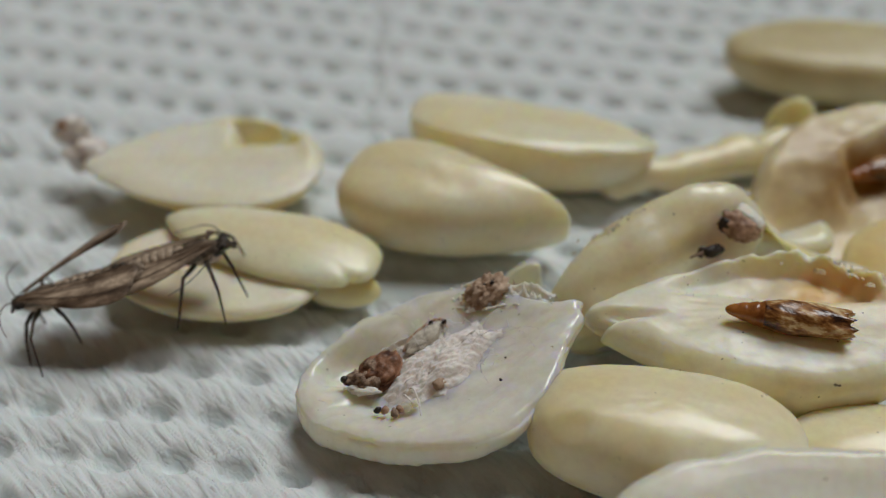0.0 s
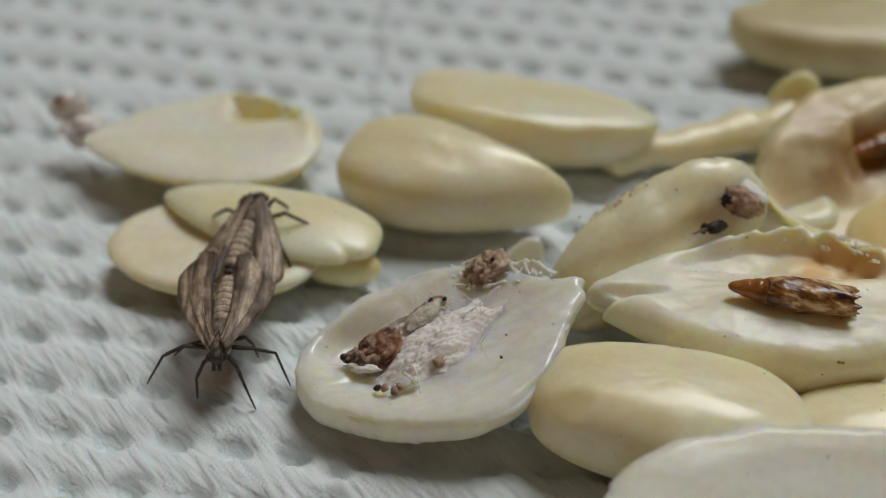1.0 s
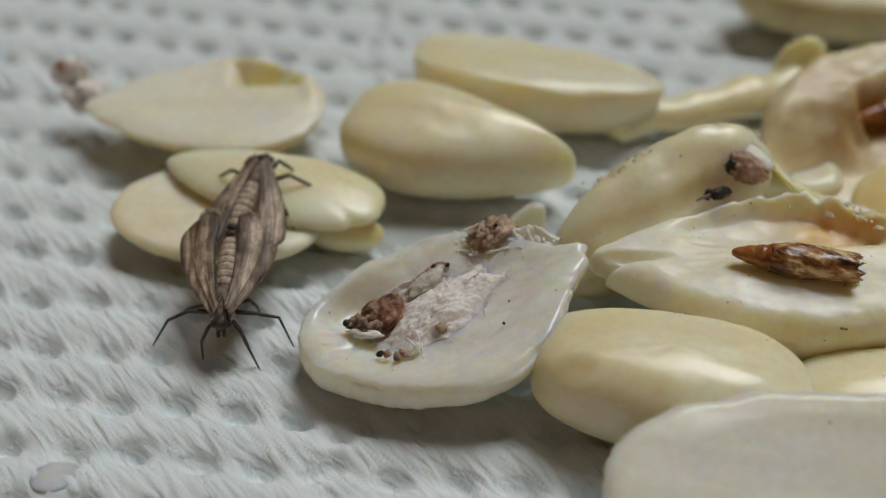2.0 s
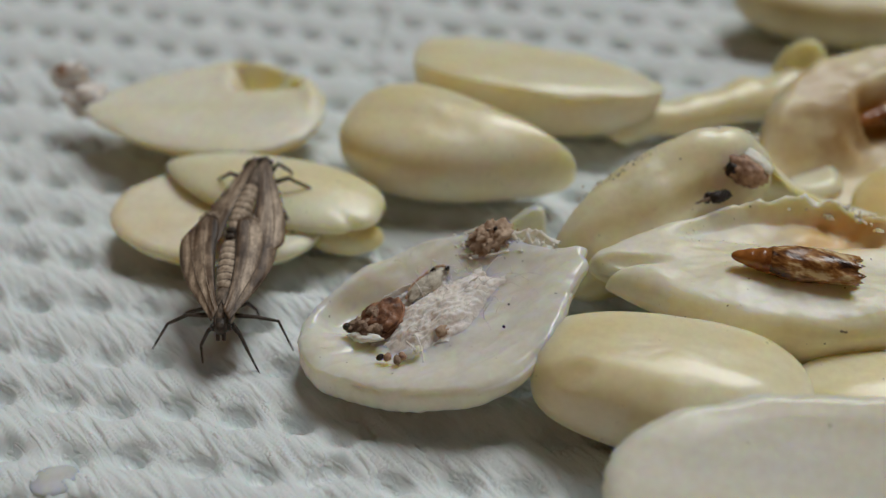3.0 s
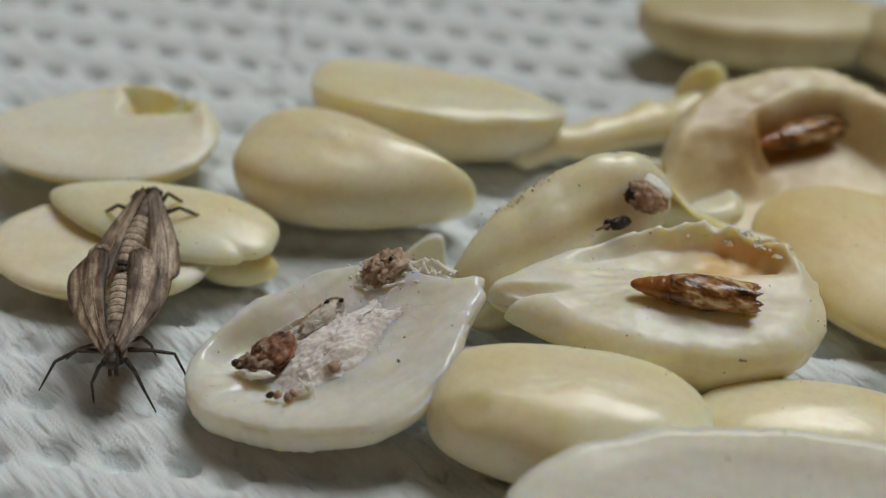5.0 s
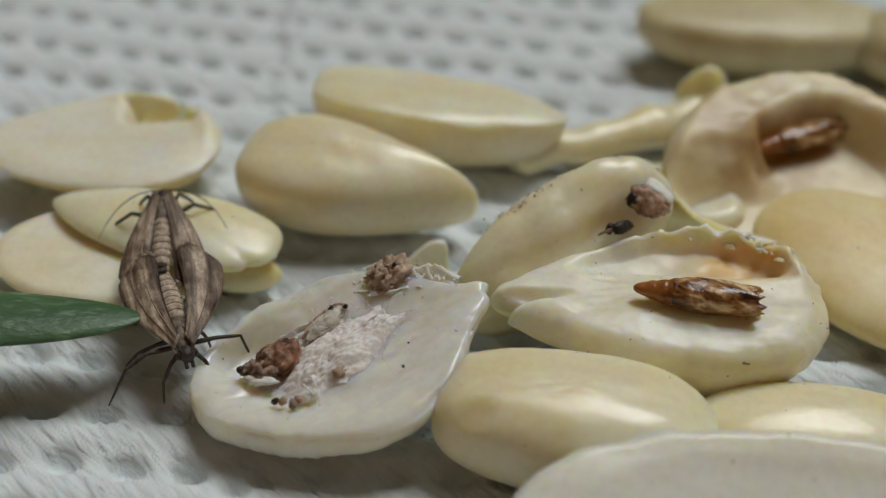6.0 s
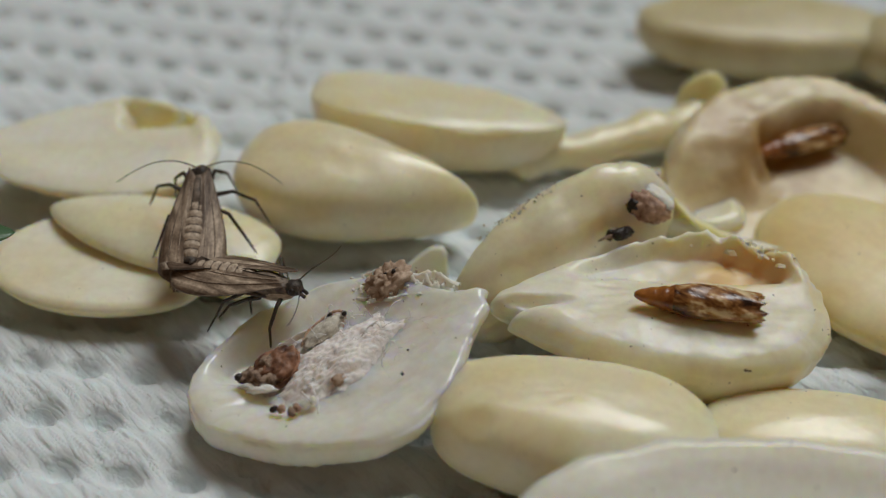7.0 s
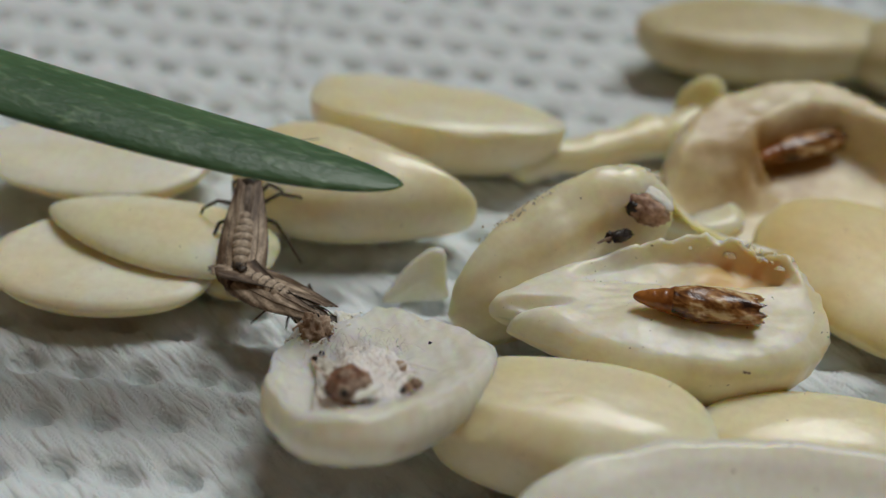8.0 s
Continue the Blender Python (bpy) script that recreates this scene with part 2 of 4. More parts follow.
def kernel_shape(L, W, low, top, p=0.62, q=0.46, jag=0.0, lump=0.045, seed=1.0, rim=0.5, rings=22, steps=84, bites=(), keel=0.0, bulge=0.0):
    """Vertices and faces of a kernel or a piece of one. low: depth of the underside; top: a height, or a function of
    (x, y, r) in units of half length, half width and radius; rim: how square the underside's edge is;
    bites: (degrees round the outline, width in degrees, depth) where the edge is broken in or (negative) juts out."""
    verts, faces = [], []
    xc = (q - p) / (p + q) * 0.5

    def vertex(side, r, th):
        ox, oy = outline(th, p, q)
        j = 1.0
        if jag:
            j += jag * (nz3(ox, oy, 0, 6.0, seed) + 0.7 * nz3(ox, oy, 1, 17.0, seed))
        for deg, wide, deep in bites:
            d = (math.degrees(th) - deg + 180) % 360 - 180
            j -= deep * math.exp(-(d / wide) ** 2) * r ** 3
        x, y = xc + (ox - xc) * r * j, oy * r * j
        edge = max(0.0, 1 - r * r)
        if side == 0:
            sunk = edge ** rim
            z = -low * sunk * (1 - keel * max(0.0, min(1.0, x + 0.1)))
            out = 1 + bulge * 4 * sunk * (1 - sunk) * min(1.0, 1 - 0.8 * x)
            x, y = x * out, y * out
        else:
            z = top(x, y, r) if callable(top) else top * edge ** 0.5
        d = lump * (nz3(x, y, side * 2, 1.3, seed) + 0.45 * nz3(x, y, side, 3.4, seed + 4) + 0.12 * nz3(x, y, side, 11, seed + 9))
        z += d * low * (edge ** 0.5 if side == 0 else 1)
        verts.append((x * L / 2 * (1 + 0.3 * d), y * W / 2 * (1 + 0.8 * d), z))

    for side in (0, 1):
        vertex(side, 0.0, 0.0)
        for i in range(1, rings + 1 - side):
            for k in range(steps):
                vertex(side, math.sin(0.5 * math.pi * i / rings), 2 * math.pi * (k + 0.5) / steps)
    n, t0 = steps, 1 + rings * steps
    for k in range(n):
        faces.append((0, 1 + k, 1 + (k + 1) % n)[::-1])
    for i in range(rings - 1):
        for k in range(n):
            a, b = 1 + i * n + k, 1 + i * n + (k + 1) % n
            faces.append((a, a + n, b + n, b)[::-1])
    for k in range(n):
        faces.append((t0, t0 + 1 + k, t0 + 1 + (k + 1) % n))
    for i in range(rings - 1):
        for k in range(n):
            a, b = t0 + 1 + i * n + k, t0 + 1 + i * n + (k + 1) % n
            if i + 1 < rings - 1:
                c, d = a + n, b + n
            else:
                c, d = 1 + (rings - 1) * n + k, 1 + (rings - 1) * n + (k + 1) % n
            faces.append((a, c, d, b))
    return verts, faces


def tube(points, radii, sides=6, squash=1.0):
    verts, faces = [], []
    pts = [Vector(p) for p in points]
    for i, p in enumerate(pts):
        d = (pts[min(i + 1, len(pts) - 1)] - pts[max(i - 1, 0)]).normalized()
        u = d.cross(Vector((0, 0, 1)))
        if u.length < 1e-4:
            u = d.cross(Vector((0, 1, 0)))
        u.normalize()
        w = u.cross(d)
        for k in range(sides):
            a = 2 * math.pi * k / sides
            verts.append(p + (u * math.cos(a) + w * math.sin(a) * squash) * radii[i])
    for i in range(len(pts) - 1):
        for k in range(sides):
            a, b = i * sides + k, i * sides + (k + 1) % sides
            faces.append((a, b, b + sides, a + sides))
    faces.append(tuple(range(sides))[::-1])
    faces.append(tuple((len(pts) - 1) * sides + k for k in range(sides)))
    return verts, faces


def smooth_path(points, n=5):
    """Catmull-Rom through the points."""
    pts = [Vector(p) for p in points]
    out = []
    for i in range(len(pts) - 1):
        a, b, c, d = pts[max(i - 1, 0)], pts[i], pts[i + 1], pts[min(i + 2, len(pts) - 1)]
        for k in range(n):
            t = k / n
            out.append(0.5 * ((2 * b) + (c - a) * t + (2 * a - 5 * b + 4 * c - d) * t * t + (3 * b - a - 3 * c + d) * t ** 3))
    return out + [pts[-1]]


def blob(rx, ry, rz, rough, seed, freq=2.0, rings=12, steps=18):
    """A lumpy ellipsoid with broken-up surface."""
    verts, faces = [], []
    for i in range(rings + 1):
        v = math.pi * i / rings
        for k in range(steps if 0 < i < rings else 1):
            u = 2 * math.pi * k / steps
            x, y, z = math.sin(v) * math.cos(u), math.sin(v) * math.sin(u), math.cos(v)
            d = 1 + rough * (nz3(x, y, z, freq, seed) + 0.6 * nz3(x, y, z, freq * 2.7, seed + 2))
            verts.append((x * rx * d, y * ry * d, z * rz * d))
    last = len(verts) - 1
    for k in range(steps):
        k2 = (k + 1) % steps
        faces.append((0, 1 + k, 1 + k2))
        faces.append((last, 1 + (rings - 2) * steps + k2, 1 + (rings - 2) * steps + k))
        for i in range(rings - 2):
            a, b = 1 + i * steps + k, 1 + i * steps + k2
            faces.append((a, a + steps, b + steps, b))
    return verts, faces


def flake(size, rng, thin=0.45):
    """A small angular shard: an uneven slab with a slanting top, turned at random."""
    n = rng.choice((4, 5, 6))
    verts = []
    for top in (0, 1):
        for k in range(n):
            u = 2 * math.pi * (k + rng.uniform(-0.3, 0.3)) / n
            r = size * rng.uniform(0.55, 1.15) * (0.75 if top else 1.0)
            verts.append((r * math.cos(u), 0.7 * r * math.sin(u), size * thin * (top * rng.uniform(0.5, 1.3) - 0.5)))
    faces = [tuple(range(n))[::-1], tuple(range(n, 2 * n))]
    faces += [(k, (k + 1) % n, n + (k + 1) % n, n + k) for k in range(n)]
    m = pose(0, 0, 0, rng.uniform(-50, 50), rng.uniform(-50, 50), rng.uniform(0, 360))
    return [tuple(m @ Vector(v)) for v in verts], faces


def ragged(points, h, seed, lean=(0.0, 0.0), thick=0.09, n=46, freq=2.6):
    """An upright torn strip along a path, with an uneven upper edge; h: height in mm."""
    pts = [Vector(p) for p in smooth_path([Vector(p) * 0.001 for p in points], max(2, n // max(1, len(points) - 1)))]
    verts, faces = [], []
    m = len(pts)
    for i, p in enumerate(pts):
        t = i / (m - 1)
        d = (pts[min(m - 1, i + 1)] - pts[max(0, i - 1)]).normalized()
        side = Vector((-d.y, d.x, 0)) * thick * 0.001
        up = h * 0.001 * max(0.05, 0.40 + 0.85 * nz3(t * 6, 0, 0, freq * 0.5, seed) + 0.30 * nz3(t * 6, 3, 0, freq * 1.4, seed)) * min(1.0, 6 * t, 6 * (1 - t))
        for row, (f, w) in enumerate(((-0.4, 1.6), (0.35, 1.0), (0.75, 0.7), (1.0, 0.25))):
            bend = nz3(t * 5, row, 1, 2.3, seed) * 0.5
            q = p + Vector((lean[0] * up * max(0, f), (lean[1] + bend) * up * max(0, f), up * f if f > 0 else -0.0004))
            verts += [q - side * w, q + side * w]
    for i in range(m - 1):
        a, b = i * 8, (i + 1) * 8
        for r in (0, 2, 4):
            faces += [(a + r, a + r + 2, b + r + 2, b + r), (a + r + 1, b + r + 1, b + r + 3, a + r + 3)]
        faces.append((a + 6, a + 7, b + 7, b + 6))
    return verts, faces


def rim_points(L, W, p, q, degrees, z, inset=1.0):
    """Points on a kernel's rim, in mm."""
    out = []
    for d in degrees:
        x, y = outline(radians(d), p, q)
        out.append((x * L / 2 * inset, y * W / 2 * inset, z))
    return out


def join(*shapes):
    verts, faces = [], []
    for v, f in shapes:
        o = len(verts)
        verts += list(v)
        faces += [tuple(i + o for i in t) for t in f]
    return verts, faces


def moved(shape, m):
    return [m @ Vector(v) for v in shape[0]], shape[1]


MM = 0.001


def mm(x, y, z, rx=0, ry=0, rz=0):
    return pose(x * MM, y * MM, z * MM, rx, ry, rz)


def thing(name, m, label, category, group="", kind=""):
    e = new(name)
    e.empty_display_size = 0.003
    e.matrix_basis = m
    return tagged(e, label, category, group, kind)


KERNELS = "shelled kernels on the towel"


def kernel(m, label, mat=None, face=None, skirt=2.0, **shape):
    """A kernel, whole or split; the cut face of a split one has a look of its own."""
    v, f = kernel_shape(**shape)
    if face is None:
        ob = mesh_object("nut_kernel", v, f, mat or CREAM, None, m)
        return tagged(ob, label, "nut kernel", KERNELS)
    ob = mesh_object("nut_kernel", v, f, mat or CREAM, None, m)
    two_faced(ob, face, skirt, shape.get("steps", 84), shape.get("rings", 22))
    return tagged(ob, label, "nut kernel", KERNELS)


def two_faced(ob, face_mat, skirt=2.0, steps=84, rings=22):
    """The upper half of a kernel's faces takes the look of a cut; beyond the radius skirt its front is rounded skin."""
    ob.data.materials.append(face_mat)
    n = len(ob.data.polygons) // 2
    look_of = [0] * n
    for k, face in enumerate(ob.data.polygons[n:]):
        reach = math.sin(0.5 * math.pi * (k // steps + 0.5) / rings) + 0.04 * nz3(face.center.x, face.center.y, 0, 260, 3)
        look_of.append(0 if reach > skirt and face.center.y > -0.0015 and face.center.x < 0.0062 else 1)
    ob.data.polygons.foreach_set("material_index", look_of)


# ---- the paper towel ----
def dimples(X, Y):
    """Embossed pits in staggered rows, a closer column of pits, soft folds and fine ridges."""
    a, h, grow = 4.35 * MM, 4.3 * MM, 0.030
    wob = 0.35 * MM * np.sin(X * 90 + 1.0) + 0.3 * MM * np.sin(Y * 120)
    lie = Y + 19.3 * MM + (0.13 + 3.0 * np.clip(Y, -0.02, 0.05)) * X + wob
    V = np.where(lie > 0, np.log(1 + grow * np.maximum(lie, 0) / h) / grow, lie / h)
    gap = h + grow * np.maximum(lie, 0)
    row = np.round(V)
    du = X + 1.4 * MM - (np.mod(row, 2) * 0.5) * a + wob * 0.6
    col = np.round(du / a)
    jit = np.sin(row * 12.9898 + col * 78.233) * 43758.5453
    jit = jit - np.floor(jit)
    jit2 = np.sin(row * 39.3 + col * 11.17) * 24634.63
    jit2 = jit2 - np.floor(jit2)
    dx = du - col * a + (jit - 0.5) * 0.6 * MM
    dy = (V - row) * gap + (jit2 - 0.5) * 0.6 * MM
    r2 = (dx / (1.2 * MM)) ** 2 + (dy / (0.80 * MM)) ** 2
    near_seam = np.exp(-((X + 7.1 * MM) / (1.7 * MM)) ** 4)
    Z = -(0.95 + 0.5 * jit) * MM * np.exp(-r2 ** 1.4) * (1 - near_seam)
    Z += 0.22 * MM * np.cos(2 * math.pi * (V - row)) * -1
    vv = Y / (2.5 * MM)
    sr = np.round(vv)
    sx = X + 7.1 * MM - 0.5 * MM * np.sin(sr * 5.1)
    Z += -0.8 * MM * np.exp(-((sx / (0.95 * MM)) ** 2 + ((vv - sr) * 2.5 / 0.75) ** 2) ** 1.2)
    Z += 0.16 * MM * np.sin(X * 210 + Y * 130) * np.sin(Y * 170 - X * 60 + 2.0)
    return Z


def towel():
    def axis(lo, hi, a, b, fine, coarse):
        return np.concatenate([np.linspace(lo, a, coarse)[:-1], np.arange(a, b, fine), np.linspace(b, hi, coarse)])
    xs = axis(-0.16, 0.16, -0.052, 0.075, 0.00024, 60)
    ys = axis(-0.12, 0.16, -0.045, 0.062, 0.00024, 50)
    X, Y = np.meshgrid(xs, ys)
    Z = dimples(X, Y)
    rng = np.random.default_rng(3)
    for wl, amp in ((0.0011, 0.045), (0.0005, 0.10)):
        for i in range(26):
            ang = radians(41 + rng.normal(0, 12))
            k = 2 * math.pi / (wl * rng.uniform(0.7, 1.5))
            Z += amp * MM * 0.22 * np.sin(k * (math.cos(ang) * X + math.sin(ang) * Y) + rng.uniform(0, 6.28) + 2.2 * np.sin(X * rng.uniform(150, 700) + Y * rng.uniform(150, 700)))
    Z -= 0.1 * MM
    ny, nx = X.shape
    co = np.stack([X, Y, Z], -1).reshape(-1, 3)
    idx = np.arange(nx * ny).reshape(ny, nx)
    quads = np.stack([idx[:-1, :-1], idx[:-1, 1:], idx[1:, 1:], idx[1:, :-1]], -1).reshape(-1)
    me = bpy.data.meshes.new("paper_towel")
    me.vertices.add(len(co))
    me.vertices.foreach_set("co", co.reshape(-1))
    me.loops.add(len(quads))
    me.loops.foreach_set("vertex_index", quads.astype(np.int32))
    me.polygons.add(len(quads) // 4)
    me.polygons.foreach_set("loop_start", np.arange(0, len(quads), 4, dtype=np.int32))
    me.polygons.foreach_set("loop_total", np.full(len(quads) // 4, 4, dtype=np.int32))
    me.polygons.foreach_set("use_smooth", np.ones(len(quads) // 4, dtype=bool))
    me.update(calc_edges=True)
    me.materials.append(TOWEL)
    ob = new("ground", me)
    return tagged(ob, "white embossed paper towel with rows of small pits", "paper towel", kind="structure")


towel()


def table():
    m = plain_material("brown_wood_table_top", (0.10, 0.065, 0.04), (0.17, 0.11, 0.07), 60, 0.5, 0.0002)
    b = bmesh.new()
    bmesh.ops.create_cube(b, size=1)
    bmesh.ops.scale(b, vec=(0.5, 0.42, 0.02), verts=b.verts)
    bmesh.ops.bevel(b, geom=b.edges[:], offset=0.004, segments=2, affect="EDGES")
    me = bpy.data.meshes.new("table_top")
    b.to_mesh(me)
    me.materials.append(m)
    ob = new("table_top", me)
    ob.matrix_basis = pose(0, 0.02, -0.0130)
    return tagged(ob, "brown wooden table top under the paper towel", "table top", kind="structure")


table()


# ochre of the added reflector walls, chosen to warm the fill light
WARM_BOUNCE = plain_material("ochre_bounce_surface", (0.27, 0.14, 0.045), (0.35, 0.19, 0.07), 40, 0.7, 0.0006)


def bounce_wall(name, size, m, label):
    """A plain wall outside the view, added to bounce warm light into the shade."""
    b = bmesh.new()
    bmesh.ops.create_cube(b, size=1)
    bmesh.ops.scale(b, vec=size, verts=b.verts)
    bmesh.ops.bevel(b, geom=b.edges[:], offset=0.006, segments=2, affect="EDGES")
    me = bpy.data.meshes.new(name)
    b.to_mesh(me)
    b.free()
    me.materials.append(WARM_BOUNCE)
    ob = new(name, me)
    ob.matrix_basis = m
    return tagged(ob, label, "wall", kind="structure")


# unseen reflectors: sunlit ochre that warms the kernels' shaded front and left sides
bounce_wall("wall_south", (0.9, 0.03, 0.82), pose(0, -0.24, 0.31), "unseen ochre reflector wall added beside the table for warm fill")
bounce_wall("wall_west", (0.9, 0.03, 0.82), pose(-0.27, 0.25, 0.31, 0, 0, 90), "unseen ochre reflector wall added at the table's end for warm fill")


# ---- whole kernels ----
def dome(h, ridge=0.0, power=0.9):
    def f(x, y, r):
        e = max(0.0, 1 - r * r) ** 0.5
        return h * e ** power * (1 - ridge * (abs(y + 0.2) - 0.25))
    return f


def dented(x, y, r):
    ring = math.hypot((x + 0.66) / 0.13, (y + 0.60) / 0.18)
    return dome(4.0 * MM, 0.0, 0.6)(x, y, r) - 0.42 * MM * math.exp(-ring ** 4) + 0.10 * MM * math.exp(-((ring - 1.15) / 0.2) ** 2)


def ridged(x, y, r):
    """A plump back with a blunt ridge along it, so that a lit upper facet meets a steeper front."""
    e = max(0.0, 1 - r * r) ** 0.5
    ridge = math.exp(-((y - 0.05 + 0.2 * x) / 0.40) ** 2)
    return 4.1 * MM * e ** 0.72 * (0.92 + 0.13 * ridge)


kernel(mm(1.1, 7.7, 4.2, -2, 2, -18), "whole plump ivory kernel with a faint ridge, lying on the towel", IVORY,
       L=20.2 * MM, W=11.5 * MM, low=4.2 * MM, top=ridged, p=0.95, q=0.42, rim=0.42, seed=2)
kernel(mm(14.7, -19.1, 4.0, 0, 1, -13), "whole smooth cream kernel with a shallow dent, lying on the towel", IVORY,
       L=18.2 * MM, W=9.4 * MM, low=4.05 * MM, top=dented, p=0.32, q=0.33, rim=0.38, seed=5)
kernel(mm(31.2, -19.6, 2.9, 0, 0, -8), "whole smooth pale cream kernel lying on the towel", IVORY,
       L=17 * MM, W=8 * MM, low=2.9 * MM, top=dome(2.4 * MM), p=0.5, q=0.45, seed=7)
kernel(mm(41.8, -3.6, 3.0, 8, 0, -52), "broad flat cream kernel half lying beside a hollowed one", CREAM,
       L=22 * MM, W=14 * MM, low=2.9 * MM, top=dome(2.0 * MM), p=0.5, q=0.45, seed=9)
kernel(mm(43.2, 33.4, 4.2, 0, 0, -6), "whole dull olive-cream kernel lying well behind the others", OLIVE,
       L=27 * MM, W=12 * MM, low=4.2 * MM, top=dome(3.0 * MM, 0.0, 0.5), p=0.55, q=0.45, seed=11)
kernel(mm(60.5, 31.0, 4.0, 0, 0, 12), "whole dull cream kernel lying apart at the back", OLIVE,
       L=20 * MM, W=11 * MM, low=4.0 * MM, top=dome(4.0 * MM), p=0.55, q=0.45, seed=12)


# ---- halves and broken pieces ----
def flat(h, sag=0.0, edge=0.12):
    def f(x, y, r):
        return h * min(1.0, (1 - r) / edge) ** 0.5 - sag * max(0.0, 1 - (r / 0.8) ** 2)
    return f


kernel(mm(8.5, 17.6, 5.9, -9, 3, -13), "split kernel half, flat cut face up, rounded cream side", IVORY, FACE,
       L=22.6 * MM, W=10.6 * MM, low=6.1 * MM, top=flat(0.9 * MM, 0.4 * MM, 0.45), p=0.52, q=0.30, rim=0.40, seed=14)
kernel(mm(-18.0, 0.3, 2.9, 2, 0, -9), "flat split kernel half resting on the towel under another half", IVORY, CHALK,
       L=17.4 * MM, W=11.0 * MM, low=2.9 * MM, top=flat(0.5 * MM, 0.2 * MM, 0.1), p=0.42, q=0.42, rim=0.6, seed=16)
kernel(mm(-13.9, 2.5, 3.9, 0, -2, 162), "yellowish split kernel half slid over the half below it", FACE,
       L=18.8 * MM, W=8.2 * MM, low=1.1 * MM, top=dome(1.6 * MM, 0.2), p=0.66, q=0.42, seed=18, bites=((152, 5, 0.07), (172, 6, -0.02)))
kernel(mm(-8.0, -0.4, 1.8, 0, 0, -14), "small broken kernel chip wedged under a split half",
       L=6.5 * MM, W=4.0 * MM, low=1.8 * MM, top=dome(1.4 * MM), seed=19, rings=10, steps=40)


def kernel_eaten_face(x, y, r):
    """Flat chalky shelf with a soft waxy edge, an eaten hollow behind it and a crumbling back rim."""
    z = 0.15 * MM * min(1.0, (1 - r) / 0.03) ** 0.5 + 0.22 * MM * nz3(x, y, 0, 3.2, 8)
    shelf = 0.02 + 0.20 * nz3(x, 0, 0, 2.2, 5) - 0.34 * max(0.0, x - 0.1)
    away = max(0.0, min(1.0, (shelf - 0.12 - y) / 0.22))
    away = away * away * (3 - 2 * away) * max(0.0, min(1.0, (0.86 - r) / 0.12)) * max(0.0, min(1.0, (0.62 - x) / 0.3))
    z -= (1.1 + 0.5 * nz3(x, y, 0, 4, 2)) * MM * away
    z -= 1.0 * MM * math.exp(-((x - 0.74) / 0.15) ** 2 - ((y - 0.10) / 0.06) ** 2)
    rimk = math.exp(-((r - 0.90) / 0.11) ** 2) * max(0.0, min(1.0, (-0.1 - y) / 0.25)) * max(0.0, min(1.0, (0.3 - x) / 0.3))
    z += rimk * (0.9 + 1.0 * nz3(x, y, 0, 7, 3) + 0.5 * nz3(x, y, 0, 19, 3)) * MM
    z += 0.06 * MM * nz3(x, y, 0, 14, 5)
    roll = max(0.0, (r - 0.74) / 0.26)
    return z + 1.7 * MM * (max(0.0, 1 - roll * roll) ** 0.5)


EATEN = mm(22.0, -9.9, 5.6, -4, 2, -187)
kernel(EATEN, "split kernel half with a chalky eaten face and a crumbling rim", IVORY, EATEN_FACE, 0.86,
       L=23.2 * MM, W=12.6 * MM, low=5.2 * MM, top=kernel_eaten_face, p=0.74, q=0.44, rim=0.42, jag=0.022, seed=21, keel=0.6, rings=30, steps=140,
       bites=((22, 4, 0.10), (30, 5, -0.03), (52, 5, 0.03), (64, 4, 0.025), (80, 6, -0.02), (98, 5, 0.025), (245, 5, 0.05), (262, 6, 0.05), (228, 5, 0.04)))
def curled(x, y, r):
    """A shell that curls over at one end, with a soft hollow below its crest."""
    return dome(2.9 * MM, 0.3)(x, y, r) - 1.1 * MM * math.exp(-((x - 0.45) / 0.35) ** 2 - ((y + 0.15) / 0.38) ** 2) + 0.25 * MM * nz3(x, y, 0, 3.0, 4)


LEANING = mm(16.0, -3.0, 5.3, 58, -25, 22)
kernel(LEANING, "hollow kernel shell leaning up on edge, dusty on top", IVORY,
       L=18.8 * MM, W=9.6 * MM, low=3.6 * MM, top=curled, p=0.40, q=0.50, seed=23, lump=0.12, jag=0.02)


def hooded(x, y, r):
    """A high wall bent round the back of a shallow floor that runs out flat towards the front."""
    a = math.atan2(y, x)
    uneven = nz3(math.cos(a), math.sin(a), 0, 1.6, 5)
    inner = max(0.0, min(1.0, (0.66 - 0.10 * uneven - math.hypot((x - 0.24) / 0.95, y + 0.06)) / 0.22))
    inner = inner * inner * (3 - 2 * inner)
    back = max(0.0, min(1.0, (y + 0.35) / 0.7))
    back = back * back * (3 - 2 * back)
    crest = -1.7 + 4.0 * back + (0.5 * nz3(math.cos(a), math.sin(a), 2, 2.3, 7) + 0.25 * nz3(x, y, 0, 9, 7)) * back
    lip = min(1.0, (1 - r) / 0.10) ** 0.5
    return (crest * lip * (1 - inner) - (2.0 - 0.5 * y + 0.3 * nz3(x, y, 0, 2.5, 3)) * inner) * MM


def pocketed(x, y, r):
    """Nearly flat, with a square pocket eaten in under the far edge."""
    z = 0.9 * MM * min(1.0, (1 - r) / 0.30) ** 0.5
    wob = 0.05 * nz3(x, y, 0, 5, 3)
    inx = max(0.0, min(1.0, (0.31 + wob - abs(x + 0.50)) / 0.12))
    iny = max(0.0, min(1.0, (0.27 + wob - abs(y + 0.60)) / 0.09))
    return z - 2.9 * MM * inx * iny - 0.5 * MM * max(0.0, 1 - r * r) + 0.5 * MM * math.exp(-((r - 0.88) / 0.08) ** 2) * max(0.0, min(1.0, (0.2 - x) / 0.3)) * max(0.0, min(1.0, (0.2 - y) / 0.4))


